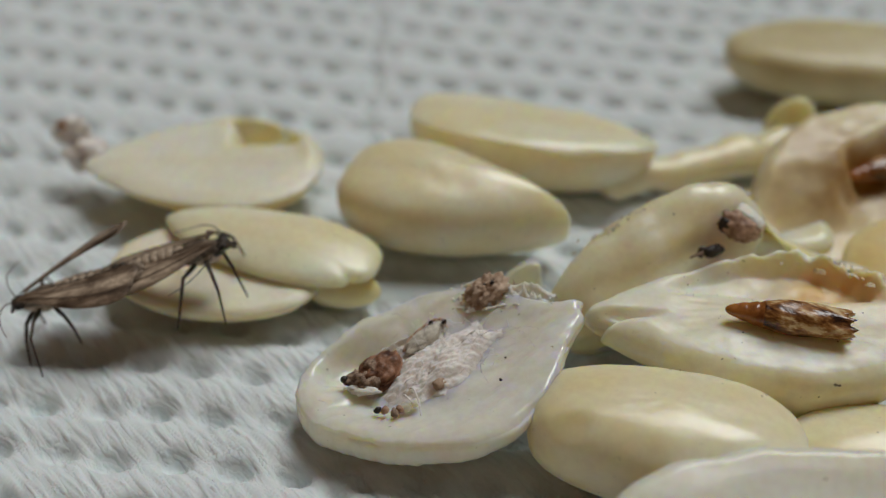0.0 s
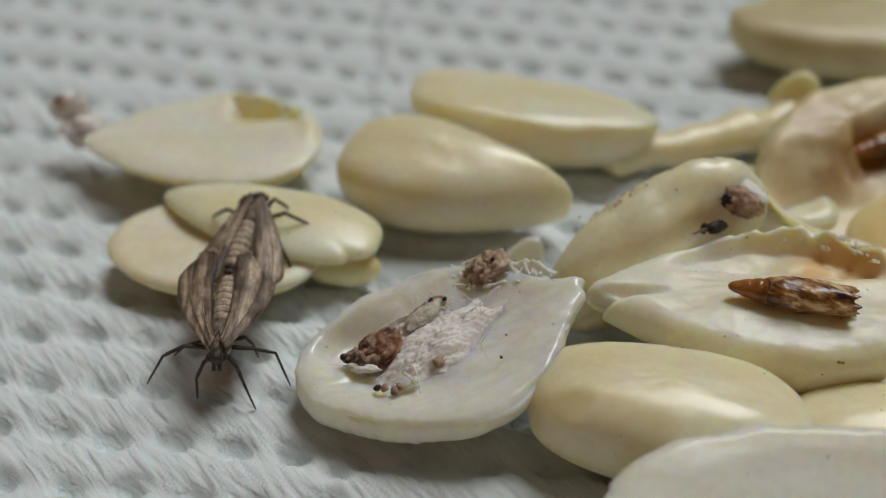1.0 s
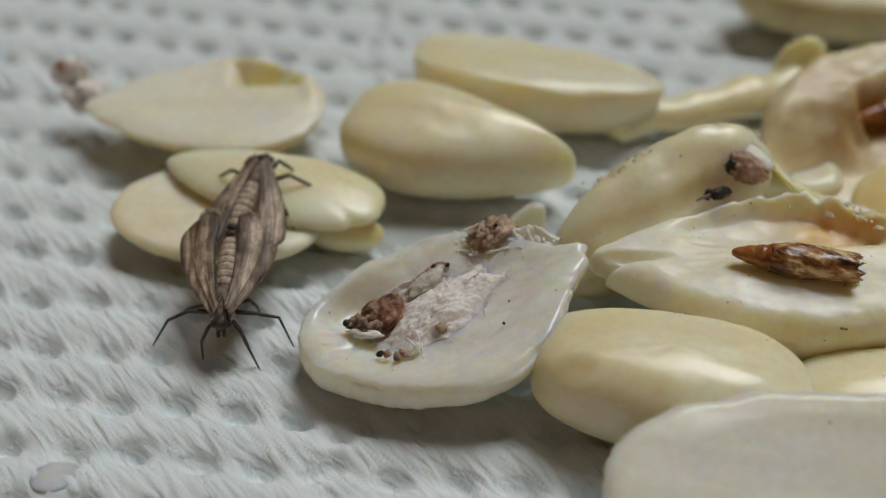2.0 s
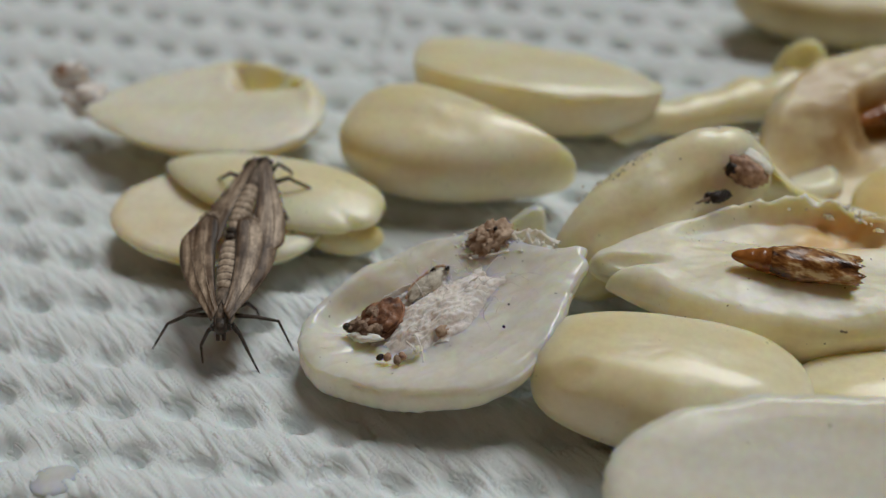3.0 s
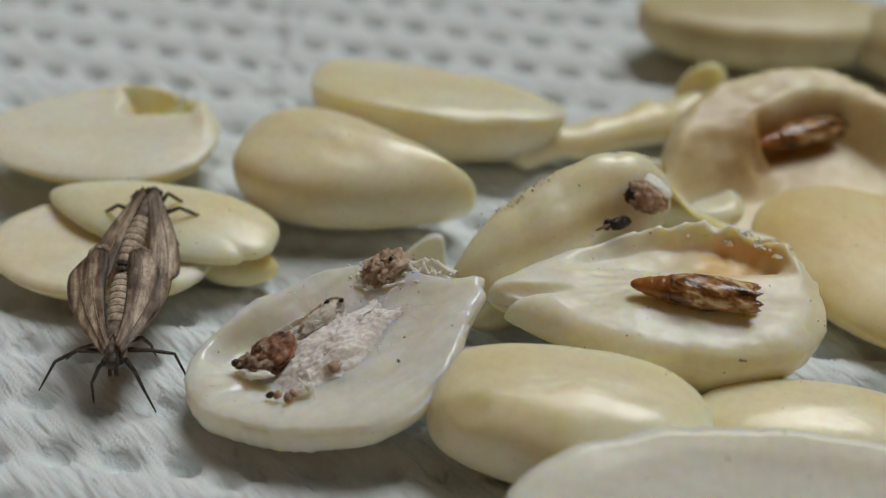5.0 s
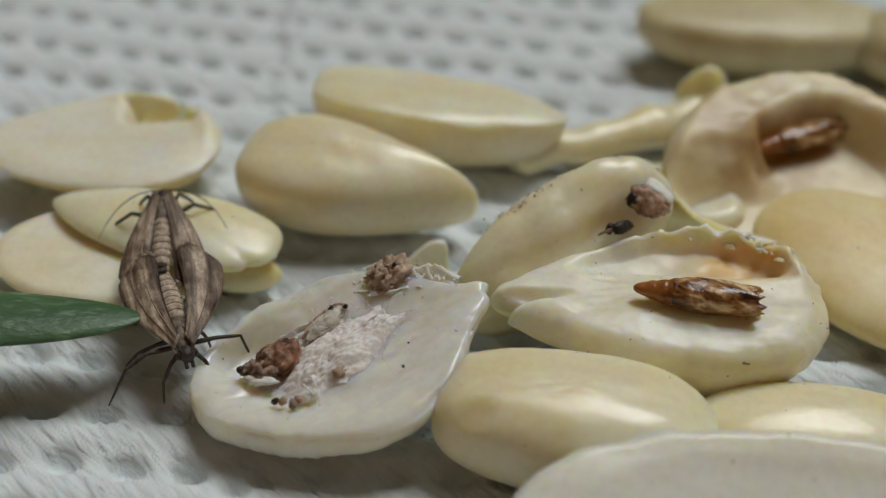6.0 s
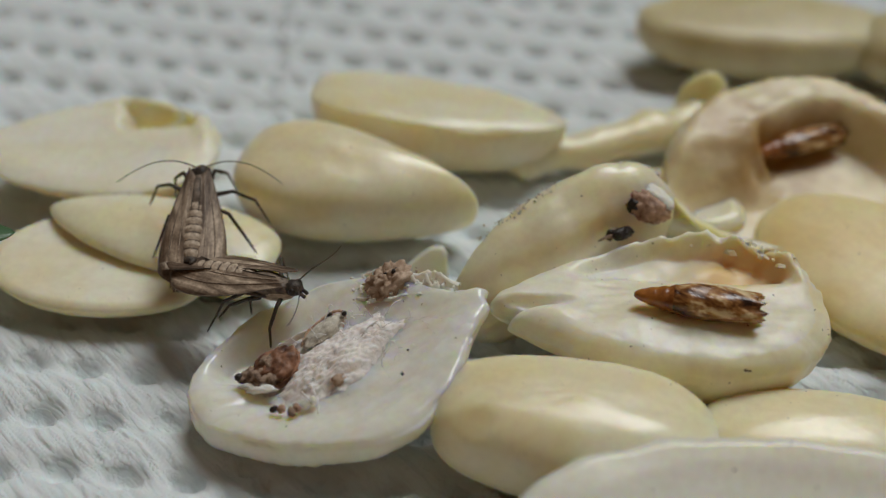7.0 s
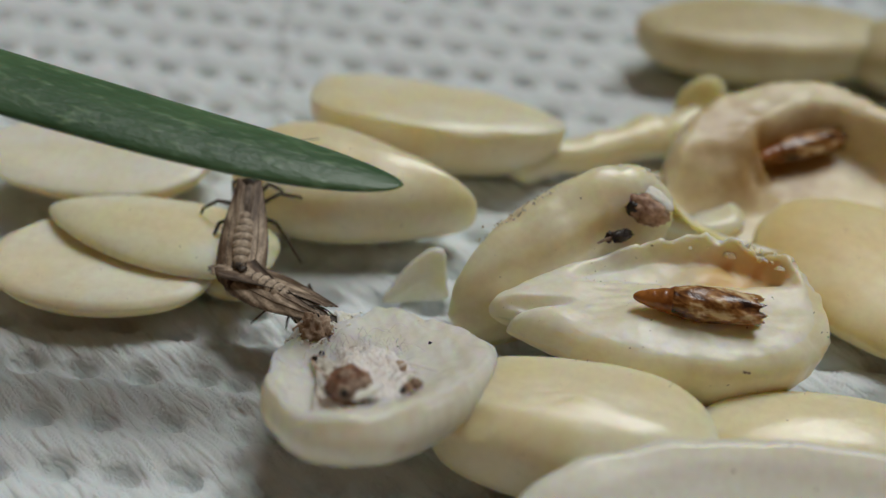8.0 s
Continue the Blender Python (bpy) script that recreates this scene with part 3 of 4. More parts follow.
kernel(mm(-21.2, 13.9, 4.2, -4, 0, 180), "hollowed kernel half with a square pocket eaten into its face", CREAM, POCKET_FACE,
       L=21.2 * MM, W=12.8 * MM, low=3.8 * MM, top=pocketed, p=0.70, q=0.42, rim=0.6, jag=0.03, keel=0.6, seed=25)
kernel(mm(38.0, 8.2, 5.2, 10, -2, 8), "hollowed kernel half with brown-stained inside", CREAM, STAINED,
       L=23.4 * MM, W=19.0 * MM, low=5.2 * MM, top=hooded, p=0.46, q=0.55, rim=0.46, jag=0.03, seed=27)
kernel(mm(26.0, -30.6, 5.2, 20, 0, -9), "translucent pale split kernel half with a nibbled edge", PALE, WAXY,
       L=34.0 * MM, W=15.0 * MM, low=4.6 * MM, top=flat(0.8 * MM, 0.5 * MM, 0.05), p=0.44, q=0.45, rim=0.4, jag=0.012, lump=0.03, rings=26, steps=170, seed=29, bites=((128, 3, 0.02), (112, 2, 0.015), (118, 4, -0.012), (98, 2, 0.015), (104, 3, 0.012)))


def crumb_strip():
    """A thin eaten strip with a wavy edge, and one flake standing up at its end."""
    e = thing("nut_kernel", Matrix(), "crumbly curved strip of eaten kernel lying on the towel", "nut kernel", KERNELS)
    line = smooth_path([tuple(c * MM for c in q) for q in ((13.6, 15.0, 1.6), (17.0, 15.4, 2.0), (21.0, 15.8, 2.0), (25.0, 17.0, 2.2), (29.0, 18.2, 2.4), (32.0, 19.6, 2.4), (34.0, 21.4, 2.6))], 9)
    rad = [MM * (1.8 + 0.9 * nz3(i * 0.11, 2, 0, 1.0, 3)) * min(1.0, 0.35 + 0.12 * i, 0.35 + 0.12 * (len(line) - 1 - i)) for i in range(len(line))]
    v, f = tube(line, rad, 22, 0.95)
    v = [p + Vector((0, 0.5 * nz3(p.x, p.y, p.z, 300, 3), 0.4 * nz3(p.x, p.y, p.z, 420, 5))) * MM for p in v]
    mesh_object("eaten_strip", v, f, IVORY, e)
    mesh_object("standing_flake", *kernel_shape(L=5.4 * MM, W=4.4 * MM, low=0.9 * MM, top=dome(0.8 * MM), p=0.5, q=0.4, seed=4, rings=10, steps=36), IVORY, e, mm(33.2, 21.2, 4.2, 70, -60, 10))
    mesh_object("brown_nick", *blob(0.5 * MM, 0.4 * MM, 0.4 * MM, 0.3, 4), FRASS, e, mm(32.6, 18.6, 3.6))
    return e


crumb_strip()
kernel(mm(28.2, 7.0, 2.6, 6, -4, -38), "cream kernel fragment wedged behind the leaning shell", CREAM, FACE,
       L=11.0 * MM, W=7.0 * MM, low=2.6 * MM, top=flat(0.8 * MM, 0.2 * MM, 0.15), p=0.55, q=0.4, rim=0.42, seed=37, rings=16, steps=60)
def shard():
    """A thin broken piece of shell, straight along one side, standing on its edge."""
    edge = [(-2.6, 0.0), (-2.45, 0.5), (-1.6, 1.5), (-0.6, 2.7), (0.5, 3.6), (1.3, 4.1), (2.0, 4.15), (2.35, 3.8), (2.4, 2.6), (2.45, 1.2), (2.4, 0.0), (0.0, -0.25)]
    line = smooth_path([(x * MM, 0, z * MM) for x, z in edge + edge[:1]], 4)[:-1]
    n, verts, faces = len(line), [], []
    for y, grow in ((-0.30, 0.90), (-0.22, 1.0), (0.22, 1.0), (0.30, 0.90)):
        for p in line:
            bow = 0.55 * math.cos(p.x * 480) - 0.35
            verts.append(((p.x - 0.0003) * grow + 0.0003, (y + bow) * MM, (p.z - 0.0018) * grow + 0.0018))
    for k in range(n):
        for r in range(3):
            a, b = r * n + k, r * n + (k + 1) % n
            faces.append((a, b, b + n, a + n))
    for row in (0, 3):
        verts.append((0.0004, (-0.3 if row == 0 else 0.3) * MM + 0.0002, 0.0017))
        c = len(verts) - 1
        faces += [(c, row * n + (k + 1) % n, row * n + k) if row == 0 else (c, row * n + k, row * n + (k + 1) % n) for k in range(n)]
    ob = mesh_object("nut_kernel", verts, faces, PALE, None, mm(5.6, -1.5, 0.25, -14, 0, 6))
    return tagged(ob, "thin pale shard of kernel shell standing on edge", "nut kernel", KERNELS)


shard()
kernel(mm(-25.3, -23.6, 0.02, 0, 0, 10), "tiny translucent kernel flake lying on the towel", WAXY,
       L=3.2 * MM, W=2.4 * MM, low=0.3 * MM, top=dome(0.22 * MM), p=0.42, q=0.42, seed=35, rings=8, steps=32)


def pupa_shape(L, R, seed, t0=0.0, t1=1.0):
    """From t0 to t1 of a pupa: ringed taper at one end, wing cases over the rest, a torn open end."""
    verts, faces = [], []
    rings, steps = 44, 24
    rng = random.Random(seed)
    torn = [rng.uniform(-1, 1) for k in range(steps)]
    for i in range(rings + 1):
        t = t0 + (t1 - t0) * i / rings
        r = R * (0.10 + 0.90 * min(1.0, t / 0.42) ** 0.6) * (1 if t < 0.65 else 1 - 1.3 * (t - 0.65) ** 1.5)
        if t < 0.34:
            r *= 1 - 0.07 * (0.5 + 0.5 * math.cos(t * 2 * math.pi * 11)) ** 2
        for k in range(steps):
            u = 2 * math.pi * k / steps
            d = 1 + 0.06 * nz3(t * 4, math.cos(u), math.sin(u), 1.8, seed)
            x = (t - 0.5) * L
            if t > 0.33:
                d += 0.15 * abs(math.sin(u * 2.5 + t * 4)) * min(1, (t - 0.33) * 6) - 0.05
            if t > 0.82:
                x += (t - 0.82) / 0.18 * 0.045 * L * torn[k]
                d += (t - 0.82) * 1.2 * torn[(k * 5) % steps]
            verts.append((x, math.cos(u) * r * d, math.sin(u) * r * d * 0.92))
    for i in range(rings):
        for k in range(steps):
            a, b = i * steps + k, i * steps + (k + 1) % steps
            faces.append((a, b, b + steps, a + steps))
    c = len(verts)
    verts.append(((t0 - 0.5) * L, 0, 0))
    verts.append(((min(t1, 0.86) - 0.5) * L, 0, 0))
    for k in range(steps):
        k2 = (k + 1) % steps
        faces.append((c, k2, k))
        faces.append((c + 1, rings * steps + k, rings * steps + k2))
    return verts, faces


# ---- the hollowed half that is turned over ----
def front_half():
    e = thing("hollowed_kernel", mm(-0.1, -12.8, 5.2, 4, -14, 10),
              "translucent hollowed kernel half holding husks, silk and frass", "nut kernel", KERNELS)

    def face(x, y, r):
        lip = min(1.0, (1 - r) / 0.03) ** 0.5
        inner = max(0.0, min(1.0, (0.92 - r) / 0.5))
        inner = inner * inner * (3 - 2 * inner)
        cave = math.exp(-(((x + 0.62) / 0.30) ** 2 + ((y - 0.40) / 0.30) ** 2) ** 1.5) * min(1.0, max(0.0, (0.90 - r) / 0.10))
        furrow = nz3(x * 0.5 + y * 0.3, y * 1.6 - x * 0.8, 0, 5.0, 6)
        return (0.40 * lip - 1.0 * inner - 1.6 * cave + 0.28 * nz3(x, y, 0, 2.6, 6) + 0.16 * furrow + 0.10 * nz3(x, y, 0, 11, 6) + 0.04 * nz3(x, y, 0, 26, 6)) * MM
    v, f = kernel_shape(L=21.0 * MM, W=13.5 * MM, low=4.7 * MM, top=face, p=0.60, q=0.45, rim=0.42, bulge=0.06, jag=0.016, seed=41, keel=0.55, rings=30, steps=150,
                        bites=((281, 18, -0.22), (304, 9, -0.06), (335, 17, 0.07), (16, 5, -0.09), (36, 18, 0.11), (62, 12, 0.05), (106, 16, 0.10), (138, 18, 0.10), (220, 24, 0.12),
                               (233, 2.5, 0.012), (241, 2, 0.018), (247, 2, 0.012), (254, 2, 0.02), (261, 2, 0.012)))
    two_faced(mesh_object("kernel_shell", v, f, PALE, e), WEBBED)
    rng = random.Random(4)
    # a skin of matted silk over the hollow, with loose threads
    vs, fs, n = [], [], 90
    for iy in range(n + 1):
        for ix in range(n + 1):
            u, w = 2 * ix / n - 1, 2 * iy / n - 1
            x, y = 5.8 * u - 0.3, 3.6 * w + 0.2 + 1.3 * u
            rho = math.hypot(u, w) + 0.36 * nz3(u, w, 0, 2.2, 8) + 0.07 * nz3(u, w, 0, 7, 8) + 0.03 * nz3(u, w, 0, 13, 8)
            k = max(0.0, 1 - rho * rho)
            h = 1.3 * k ** 1.3 + (0.34 * nz3(u, w, 0, 3.0, 3) + 0.16 * nz3(u + 0.6 * w, w, 0, 9, 3) + 0.17 * nz3(u, w, 0, 21, 3)) * min(1.0, 2 * k)
            vs.append((x * MM, y * MM, (-0.95 + h - 1.2 * max(0.0, min(0.5, rho - 1))) * MM))
    for iy in range(n):
        for ix in range(n):
            a = iy * (n + 1) + ix
            fs.append((a, a + 1, a + n + 2, a + n + 1))
    web = mesh_object("silk_web", vs, fs, SILK, e, None, "matted white silk")
    shapes = []
    for k in range(90):
        a, b = (rng.gauss(0.6, 3.0), rng.gauss(1.0, 1.8)), (rng.gauss(0, 1.1), rng.gauss(0, 0.9))
        p = [(a[0], a[1], -0.1), (a[0] + b[0] * 0.5, a[1] + b[1] * 0.5, 0.25 + rng.uniform(0, 0.35)), (a[0] + b[0], a[1] + b[1], -0.1)]
        shapes.append(tube(smooth_path([tuple(c * MM for c in q) for q in p], 3), [rng.choice((0.012, 0.018, 0.03)) * MM] * 7, 4))
    shapes += [ragged([(x, y, -0.1), (x + dx * 0.5, y + dy * 0.5 + 0.1, 0.0), (x + dx, y + dy, -0.1)], 0.5, k, (0, -0.6), 0.05, 20, 3)
               for k, (x, y, dx, dy) in enumerate(((-5.0, 2.0, 3.2, 1.2), (-1.2, -0.8, 2.6, 1.4), (0.8, 0.4, 2.2, 1.6)))]
    tagged(mesh_object("loose_thread", *join(*shapes), SILK, web), kind="stuff")
    # a broken rusty husk and a slender pale one, both sunk in the silk
    husk = mesh_object("pupa_husk", *blob(1.75 * MM, 1.3 * MM, 1.05 * MM, 0.30, 2, 2.4, 26, 38), RUST, e, mm(-4.3, 0.7, 0.0, 0, 0, 12), "mottled rust brown broken pupa husk")
    mesh_object("dark_front", *join(*[moved(blob(q * MM, q * MM, q * 0.8 * MM, 0.5, k, 2.2, 12, 16), mm(x, y, z)) for k, (x, y, z, q) in enumerate(((-1.3, -0.5, 0.3, 0.75), (-1.7, 0.1, 0.3, 0.6), (-0.6, -0.75, 0.35, 0.6), (-2.2, 0.25, 0.3, 0.42), (-0.4, 0.2, 0.75, 0.5)))]), FRASS, husk)
    mesh_object("eye_spot", *blob(0.28 * MM, 0.26 * MM, 0.28 * MM, 0.15, 2), SOOT, husk, mm(-2.5, 0.3, 0.55))
    mesh_object("amber_rim", *tube(smooth_path([tuple(c * MM for c in q) for q in ((-1.6, -1.0, -0.1), (-0.5, -1.35, 0.0), (0.7, -1.2, 0.1), (1.5, -0.5, 0.2), (1.7, 0.3, 0.2))], 5), [0.10 * MM] * 21, 6, 0.6), RUST, husk)
    mesh_object("pale_flap", *blob(1.3 * MM, 0.36 * MM, 0.28 * MM, 0.5, 6), FLAKE, e, mm(-5.7, -0.7, 0.25, 0, 0, -28))
    long_husk = mesh_object("pupa_husk", *blob(1.75 * MM, 0.66 * MM, 0.5 * MM, 0.26, 7, 2.2, 24, 28), DUST, e, mm(-0.7, 2.9, -0.32, 0, 0, 27), "slender pale pupa husk with a dark rim")
    rim_line = smooth_path([tuple(c * MM for c in q) for q in ((-1.9, 0.1, 0.0), (-0.9, 0.58, 0.2), (0.3, 0.62, 0.3), (1.3, 0.5, 0.35), (1.85, 0.0, 0.3), (1.6, -0.5, 0.15))], 5)
    mesh_object("dark_rim", *tube(rim_line, [0.13 * MM * (0.5 + 0.5 * math.sin(i * 1.3) ** 2) for i in range(len(rim_line))], 6), HUSK, long_husk)
    for x, y in ((1.0, 0.42), (1.75, -0.25)):
        mesh_object("eye_spot", *blob(0.2 * MM, 0.2 * MM, 0.2 * MM, 0.1, 3), SOOT, long_husk, mm(x, y, 0.4))
    # a peak of frass on the broken back edge, and torn silk along it
    clump = mesh_object("frass_clump", *blob(1.7 * MM, 1.15 * MM, 1.25 * MM, 0.42, 12, 2.9, 34, 46), FAWN, e, mm(4.6, 4.7, 0.2, 0, 0, 20), "crumbly tan frass")
    for mat, n in ((FAWN, 90), (FRASS, 16), (FLAKE, 12)):
        bits = []
        for k in range(n):
            x, y = rng.gauss(0.0, 0.7), rng.gauss(-0.1, 0.5)
            z = 0.95 * math.exp(-(x / 1.1) ** 2 - (y / 0.8) ** 2) + rng.uniform(-0.2, 0.08)
            bits.append(moved(flake(rng.uniform(0.05, 0.17) * MM, rng, 0.7), mm(x * 1.3, y * 1.3, z)))
        tagged(mesh_object("frass_crumb", *join(*bits), mat, clump, None, "", False), kind="stuff")
    for x, y, z in ((-0.1, 0.0, 1.05), (0.45, -0.25, 1.1), (0.75, -0.1, 0.9)):
        mesh_object("dark_pellet", *blob(0.2 * MM, 0.17 * MM, 0.17 * MM, 0.3, 3, 2, 6, 9), SOOT, clump, mm(x, y, z))
    pale = [ragged(rim_points(21.4, 13.9, 0.60, 0.45, (74, 66, 56, 45, 36, 28), 0.3, 0.96), 0.9, 3, (0.1, 0.3), 0.14, 60, 2.2),
            ragged([(5.0, 4.6, 0.3), (6.0, 4.1, 0.3), (7.0, 3.4, 0.2), (7.8, 2.9, 0.2)], 0.9, 5, (0.3, 0.2), 0.12, 40, 2.6),
            ragged([(2.0, 4.6, 0.0), (3.6, 3.7, -0.1), (5.4, 3.3, 0.0), (6.8, 2.6, 0.1)], 0.7, 9, (0.0, -0.5), 0.12, 40, 2.6)]
    for k in range(70):
        t = rng.random()
        pale.append(moved(flake(rng.uniform(0.08, 0.3) * MM, rng, 0.5), mm(2.0 + 6.6 * t + rng.gauss(0, 0.3), 5.3 - 2.8 * t ** 1.6 + rng.gauss(0, 0.6), 0.3 + rng.uniform(-0.2, 0.2))))
    tagged(mesh_object("torn_edge", *join(*pale), FLAKE, e, None, "torn pale silk and slivers"), kind="stuff")
    dots = ((-5.0, -2.7, 0.22, SOOT), (-4.5, -2.9, 0.26, HUSK), (-3.9, -3.4, 0.30, FRASS), (-3.5, -3.2, 0.26, HUSK), (-3.1, -3.0, 0.36, WAXY), (-0.5, -1.9, 0.42, FAWN), (-0.2, -1.3, 0.28, FAWN), (3.6, -3.3, 0.1, SOOT), (4.4, -1.0, 0.09, SOOT), (1.4, -0.6, 0.1, FRASS), (-2.4, -2.9, 0.3, WAXY))
    for k, (x, y, r, mat) in enumerate(dots):
        mesh_object("frass_pellet", *blob(r * 1.3 * MM, r * MM, r * MM, 0.3, k, 2, 7, 10), mat, e, mm(x, y, 0.12 if abs(x) + abs(y) > 6.5 else (-0.1 if r > 0.2 else -0.55), 0, 0, 40 * k))
    mesh_object("silk_thread", *join(tube(smooth_path([tuple(c * MM for c in q) for q in ((-2.6, -1.6, 0.0), (-2.2, -2.4, 0.75), (-2.1, -3.6, 0.5), (-2.2, -4.4, 0.3))], 4), [0.06 * MM] * 13, 5),
                                     tube(smooth_path([tuple(c * MM for c in q) for q in ((-3.0, -2.0, 0.0), (-2.8, -2.7, 0.5), (-2.5, -3.2, 0.3))], 4), [0.07 * MM] * 9, 5)), SILK, e)
    return e


FRONT = front_half()


# ---- pupae ----
def pupa(m, label, L, R, seed):
    e = thing("insect_pupa", m, label, "pupa")
    mesh_object("ringed_tail", *pupa_shape(L, R, seed, 0.0, 0.34), AMBER, e, None, "ringed amber tail")
    mesh_object("wing_case", *pupa_shape(L, R * 1.02, seed, 0.31, 1.0), PUPA, e, None, "streaked brown wing cases")
    return e


pupa(EATEN @ mm(-2.1, 1.6, 2.95, 0, -2, 171), "amber brown insect pupa lying on the eaten kernel face", 8.4 * MM, 1.17 * MM, 3)
pupa(mm(38.8, 11.4, 5.45, 0, -4, 16), "dark brown insect pupa lying inside the hollowed kernel", 8.8 * MM, 1.1 * MM, 5)


# ---- crumbs, husks and dust lying on the kernels ----
def crumbs(name, m, n, sx, sy, lo, hi, mat, label, category, seed, height=0.3):
    rng = random.Random(seed)
    shapes = []
    for k in range(n):
        r = rng.uniform(lo, hi)
        shapes.append(moved(flake(r * 1.4 * MM, rng), mm(rng.gauss(0, sx), rng.gauss(0, sy), rng.uniform(0, height))))
    ob = mesh_object(name, *join(*shapes), mat, None, m, "", False)
    return tagged(ob, label, category, kind="stuff")


def husk_ball(m):
    e = thing("pupa_husk", m, "crumpled brown pupa husk with a dark open end", "pupa husk")
    mesh_object("husk_body", *blob(1.75 * MM, 1.2 * MM, 1.1 * MM, 0.18, 4, 2.6, 22, 30), HUSK, e)
    mesh_object("dark_opening", *blob(0.55 * MM, 0.6 * MM, 0.65 * MM, 0.2, 6, 2.0, 12, 16), SOOT, e, mm(-0.95, -0.5, -0.1))
    mesh_object("silk_wrap", *blob(1.7 * MM, 0.7 * MM, 0.45 * MM, 0.2, 8, 1.4, 16, 24), FLAKE, e, mm(0.2, 0.8, 0.8, 0, 0, -20))
    return e


husk_ball(mm(22.3, -2.2, 9.2, 0, 20, -20))


def black_bit(m):
    e = thing("frass_bit", m, "curled blackish bit of shed skin", "shed skin")
    mesh_object("crumpled_skin", *join(blob(0.75 * MM, 0.42 * MM, 0.42 * MM, 0.4, 5, 2.2, 14, 20), moved(blob(0.5 * MM, 0.36 * MM, 0.4 * MM, 0.4, 8, 2.2, 12, 16), mm(-0.75, -0.25, -0.15)), moved(blob(0.34 * MM, 0.26 * MM, 0.5 * MM, 0.3, 9, 2.0, 10, 14), mm(0.55, -0.45, -0.25))), SOOT, e, mm(0, 0, 0.6))
    for pts in (((-0.7, -0.2, 0.5), (-1.0, -0.7, 0.4), (-0.9, -1.1, 0.0)), ((0.4, -0.1, 0.5), (1.0, -0.1, 0.55), (1.6, -0.3, 0.2)), ((0.0, -0.3, 0.5), (0.1, -0.8, 0.4), (-0.1, -1.0, 0.0))):
        mesh_object("leg_shred", *tube(smooth_path([tuple(c * MM for c in q) for q in pts], 4), [MM * (0.2 - 0.017 * i) for i in range(9)], 6), FRASS, e)
    return e


black_bit(mm(20.0, -4.4, 7.8, 0, 0, 200))


def torn_lip():
    rng = random.Random(17)
    line = rim_points(18.8, 9.6, 0.40, 0.50, (46, 38, 30, 22, 15, 8, 2), 0.5, 0.99)
    shapes = []
    for k in range(52):
        x, y, z = rng.choice(line)
        shapes.append(moved(flake(rng.uniform(0.2, 0.6) * MM, rng, 0.4), mm(x * 0.97 + rng.gauss(0, 0.3), y * 0.97 + rng.gauss(-0.1, 0.15), z + rng.gauss(-0.1, 0.12))))
    ob = mesh_object("torn_rim", *join(*shapes), FLAKE, None, LEANING, "", False)
    return tagged(ob, "white torn flakes on the rim of the leaning shell", "flakes", kind="stuff")


torn_lip()
crumbs("dust_fluff", LEANING @ mm(-0.2, 4.4, 0.1, 0, 0, -2), 260, 1.7, 0.28, 0.04, 0.13, DUST, "grey crumbly dust on top of the leaning shell", "dust", 5, 0.6)


def chalky_rim():
    rng = random.Random(21)
    strips = []
    for k in range(46):
        t = rng.random()
        x, y, z = rim_points(23.2, 12.6, 0.74, 0.44, (258 - 52 * t,), 1.5, rng.uniform(0.80, 0.94))[0]
        strips.append(moved(flake(rng.uniform(0.2, 0.6) * MM, rng, 0.45), mm(x, y, z + rng.uniform(0.1, 0.8))))
    ob = mesh_object("kernel_crumbs", *join(*strips), CHALK, None, EATEN, "", False)
    return tagged(ob, "chalky white crumbs along the eaten rim", "crumbs", kind="stuff")


chalky_rim()
crumbs("frass_specks", EATEN @ mm(-6.0, 3.0, 1.75), 26, 2.0, 0.35, 0.03, 0.09, FRASS, "fine dark frass specks on the kernel rim", "frass", 41, 0.06)
crumbs("frass_specks", EATEN @ mm(4.2, -1.4, 2.0), 18, 2.4, 1.4, 0.02, 0.06, FRASS, "fine dark frass specks on the chalky face", "frass", 61, 0.05)


def frayed_end():
    """The eaten end of the pocketed half: torn husk and silk standing up."""
    e = thing("torn_husk", mm(-32.6, 16.6, 3.4), "torn pinkish husk and silk at the end of the pocketed kernel", "husk")
    mesh_object("silk_lump", *blob(2.2 * MM, 1.5 * MM, 1.5 * MM, 0.3, 5, 1.6, 22, 30), SILK, e, mm(0.6, -0.6, 0.4))
    mesh_object("husk_flap", *blob(1.7 * MM, 0.9 * MM, 1.5 * MM, 0.35, 9, 1.4, 20, 28), SILK, e, mm(-0.8, 0.6, 2.0, 0, 20, 15), "pinkish white torn flap")
    mesh_object("brown_scrap", *blob(0.7 * MM, 0.5 * MM, 0.9 * MM, 0.3, 4, 1.6, 12, 16), HUSK, e, mm(-1.5, 0.2, 2.6))
    mesh_object("torn_sheet", *ragged([(-1.6, 0.3, 1.6), (-0.9, 0.7, 2.2), (-0.1, 0.9, 2.4), (0.9, 0.6, 1.6)], 1.6, 6, (0.1, 0.1), 0.25, 30, 1.2), SILK, e)
    mesh_object("dark_spot", *blob(0.6 * MM, 0.4 * MM, 0.4 * MM, 0.3, 9, 2.0, 8, 12), FRASS, e, mm(0.9, -2.0, 0.6))
    return e


frayed_end()

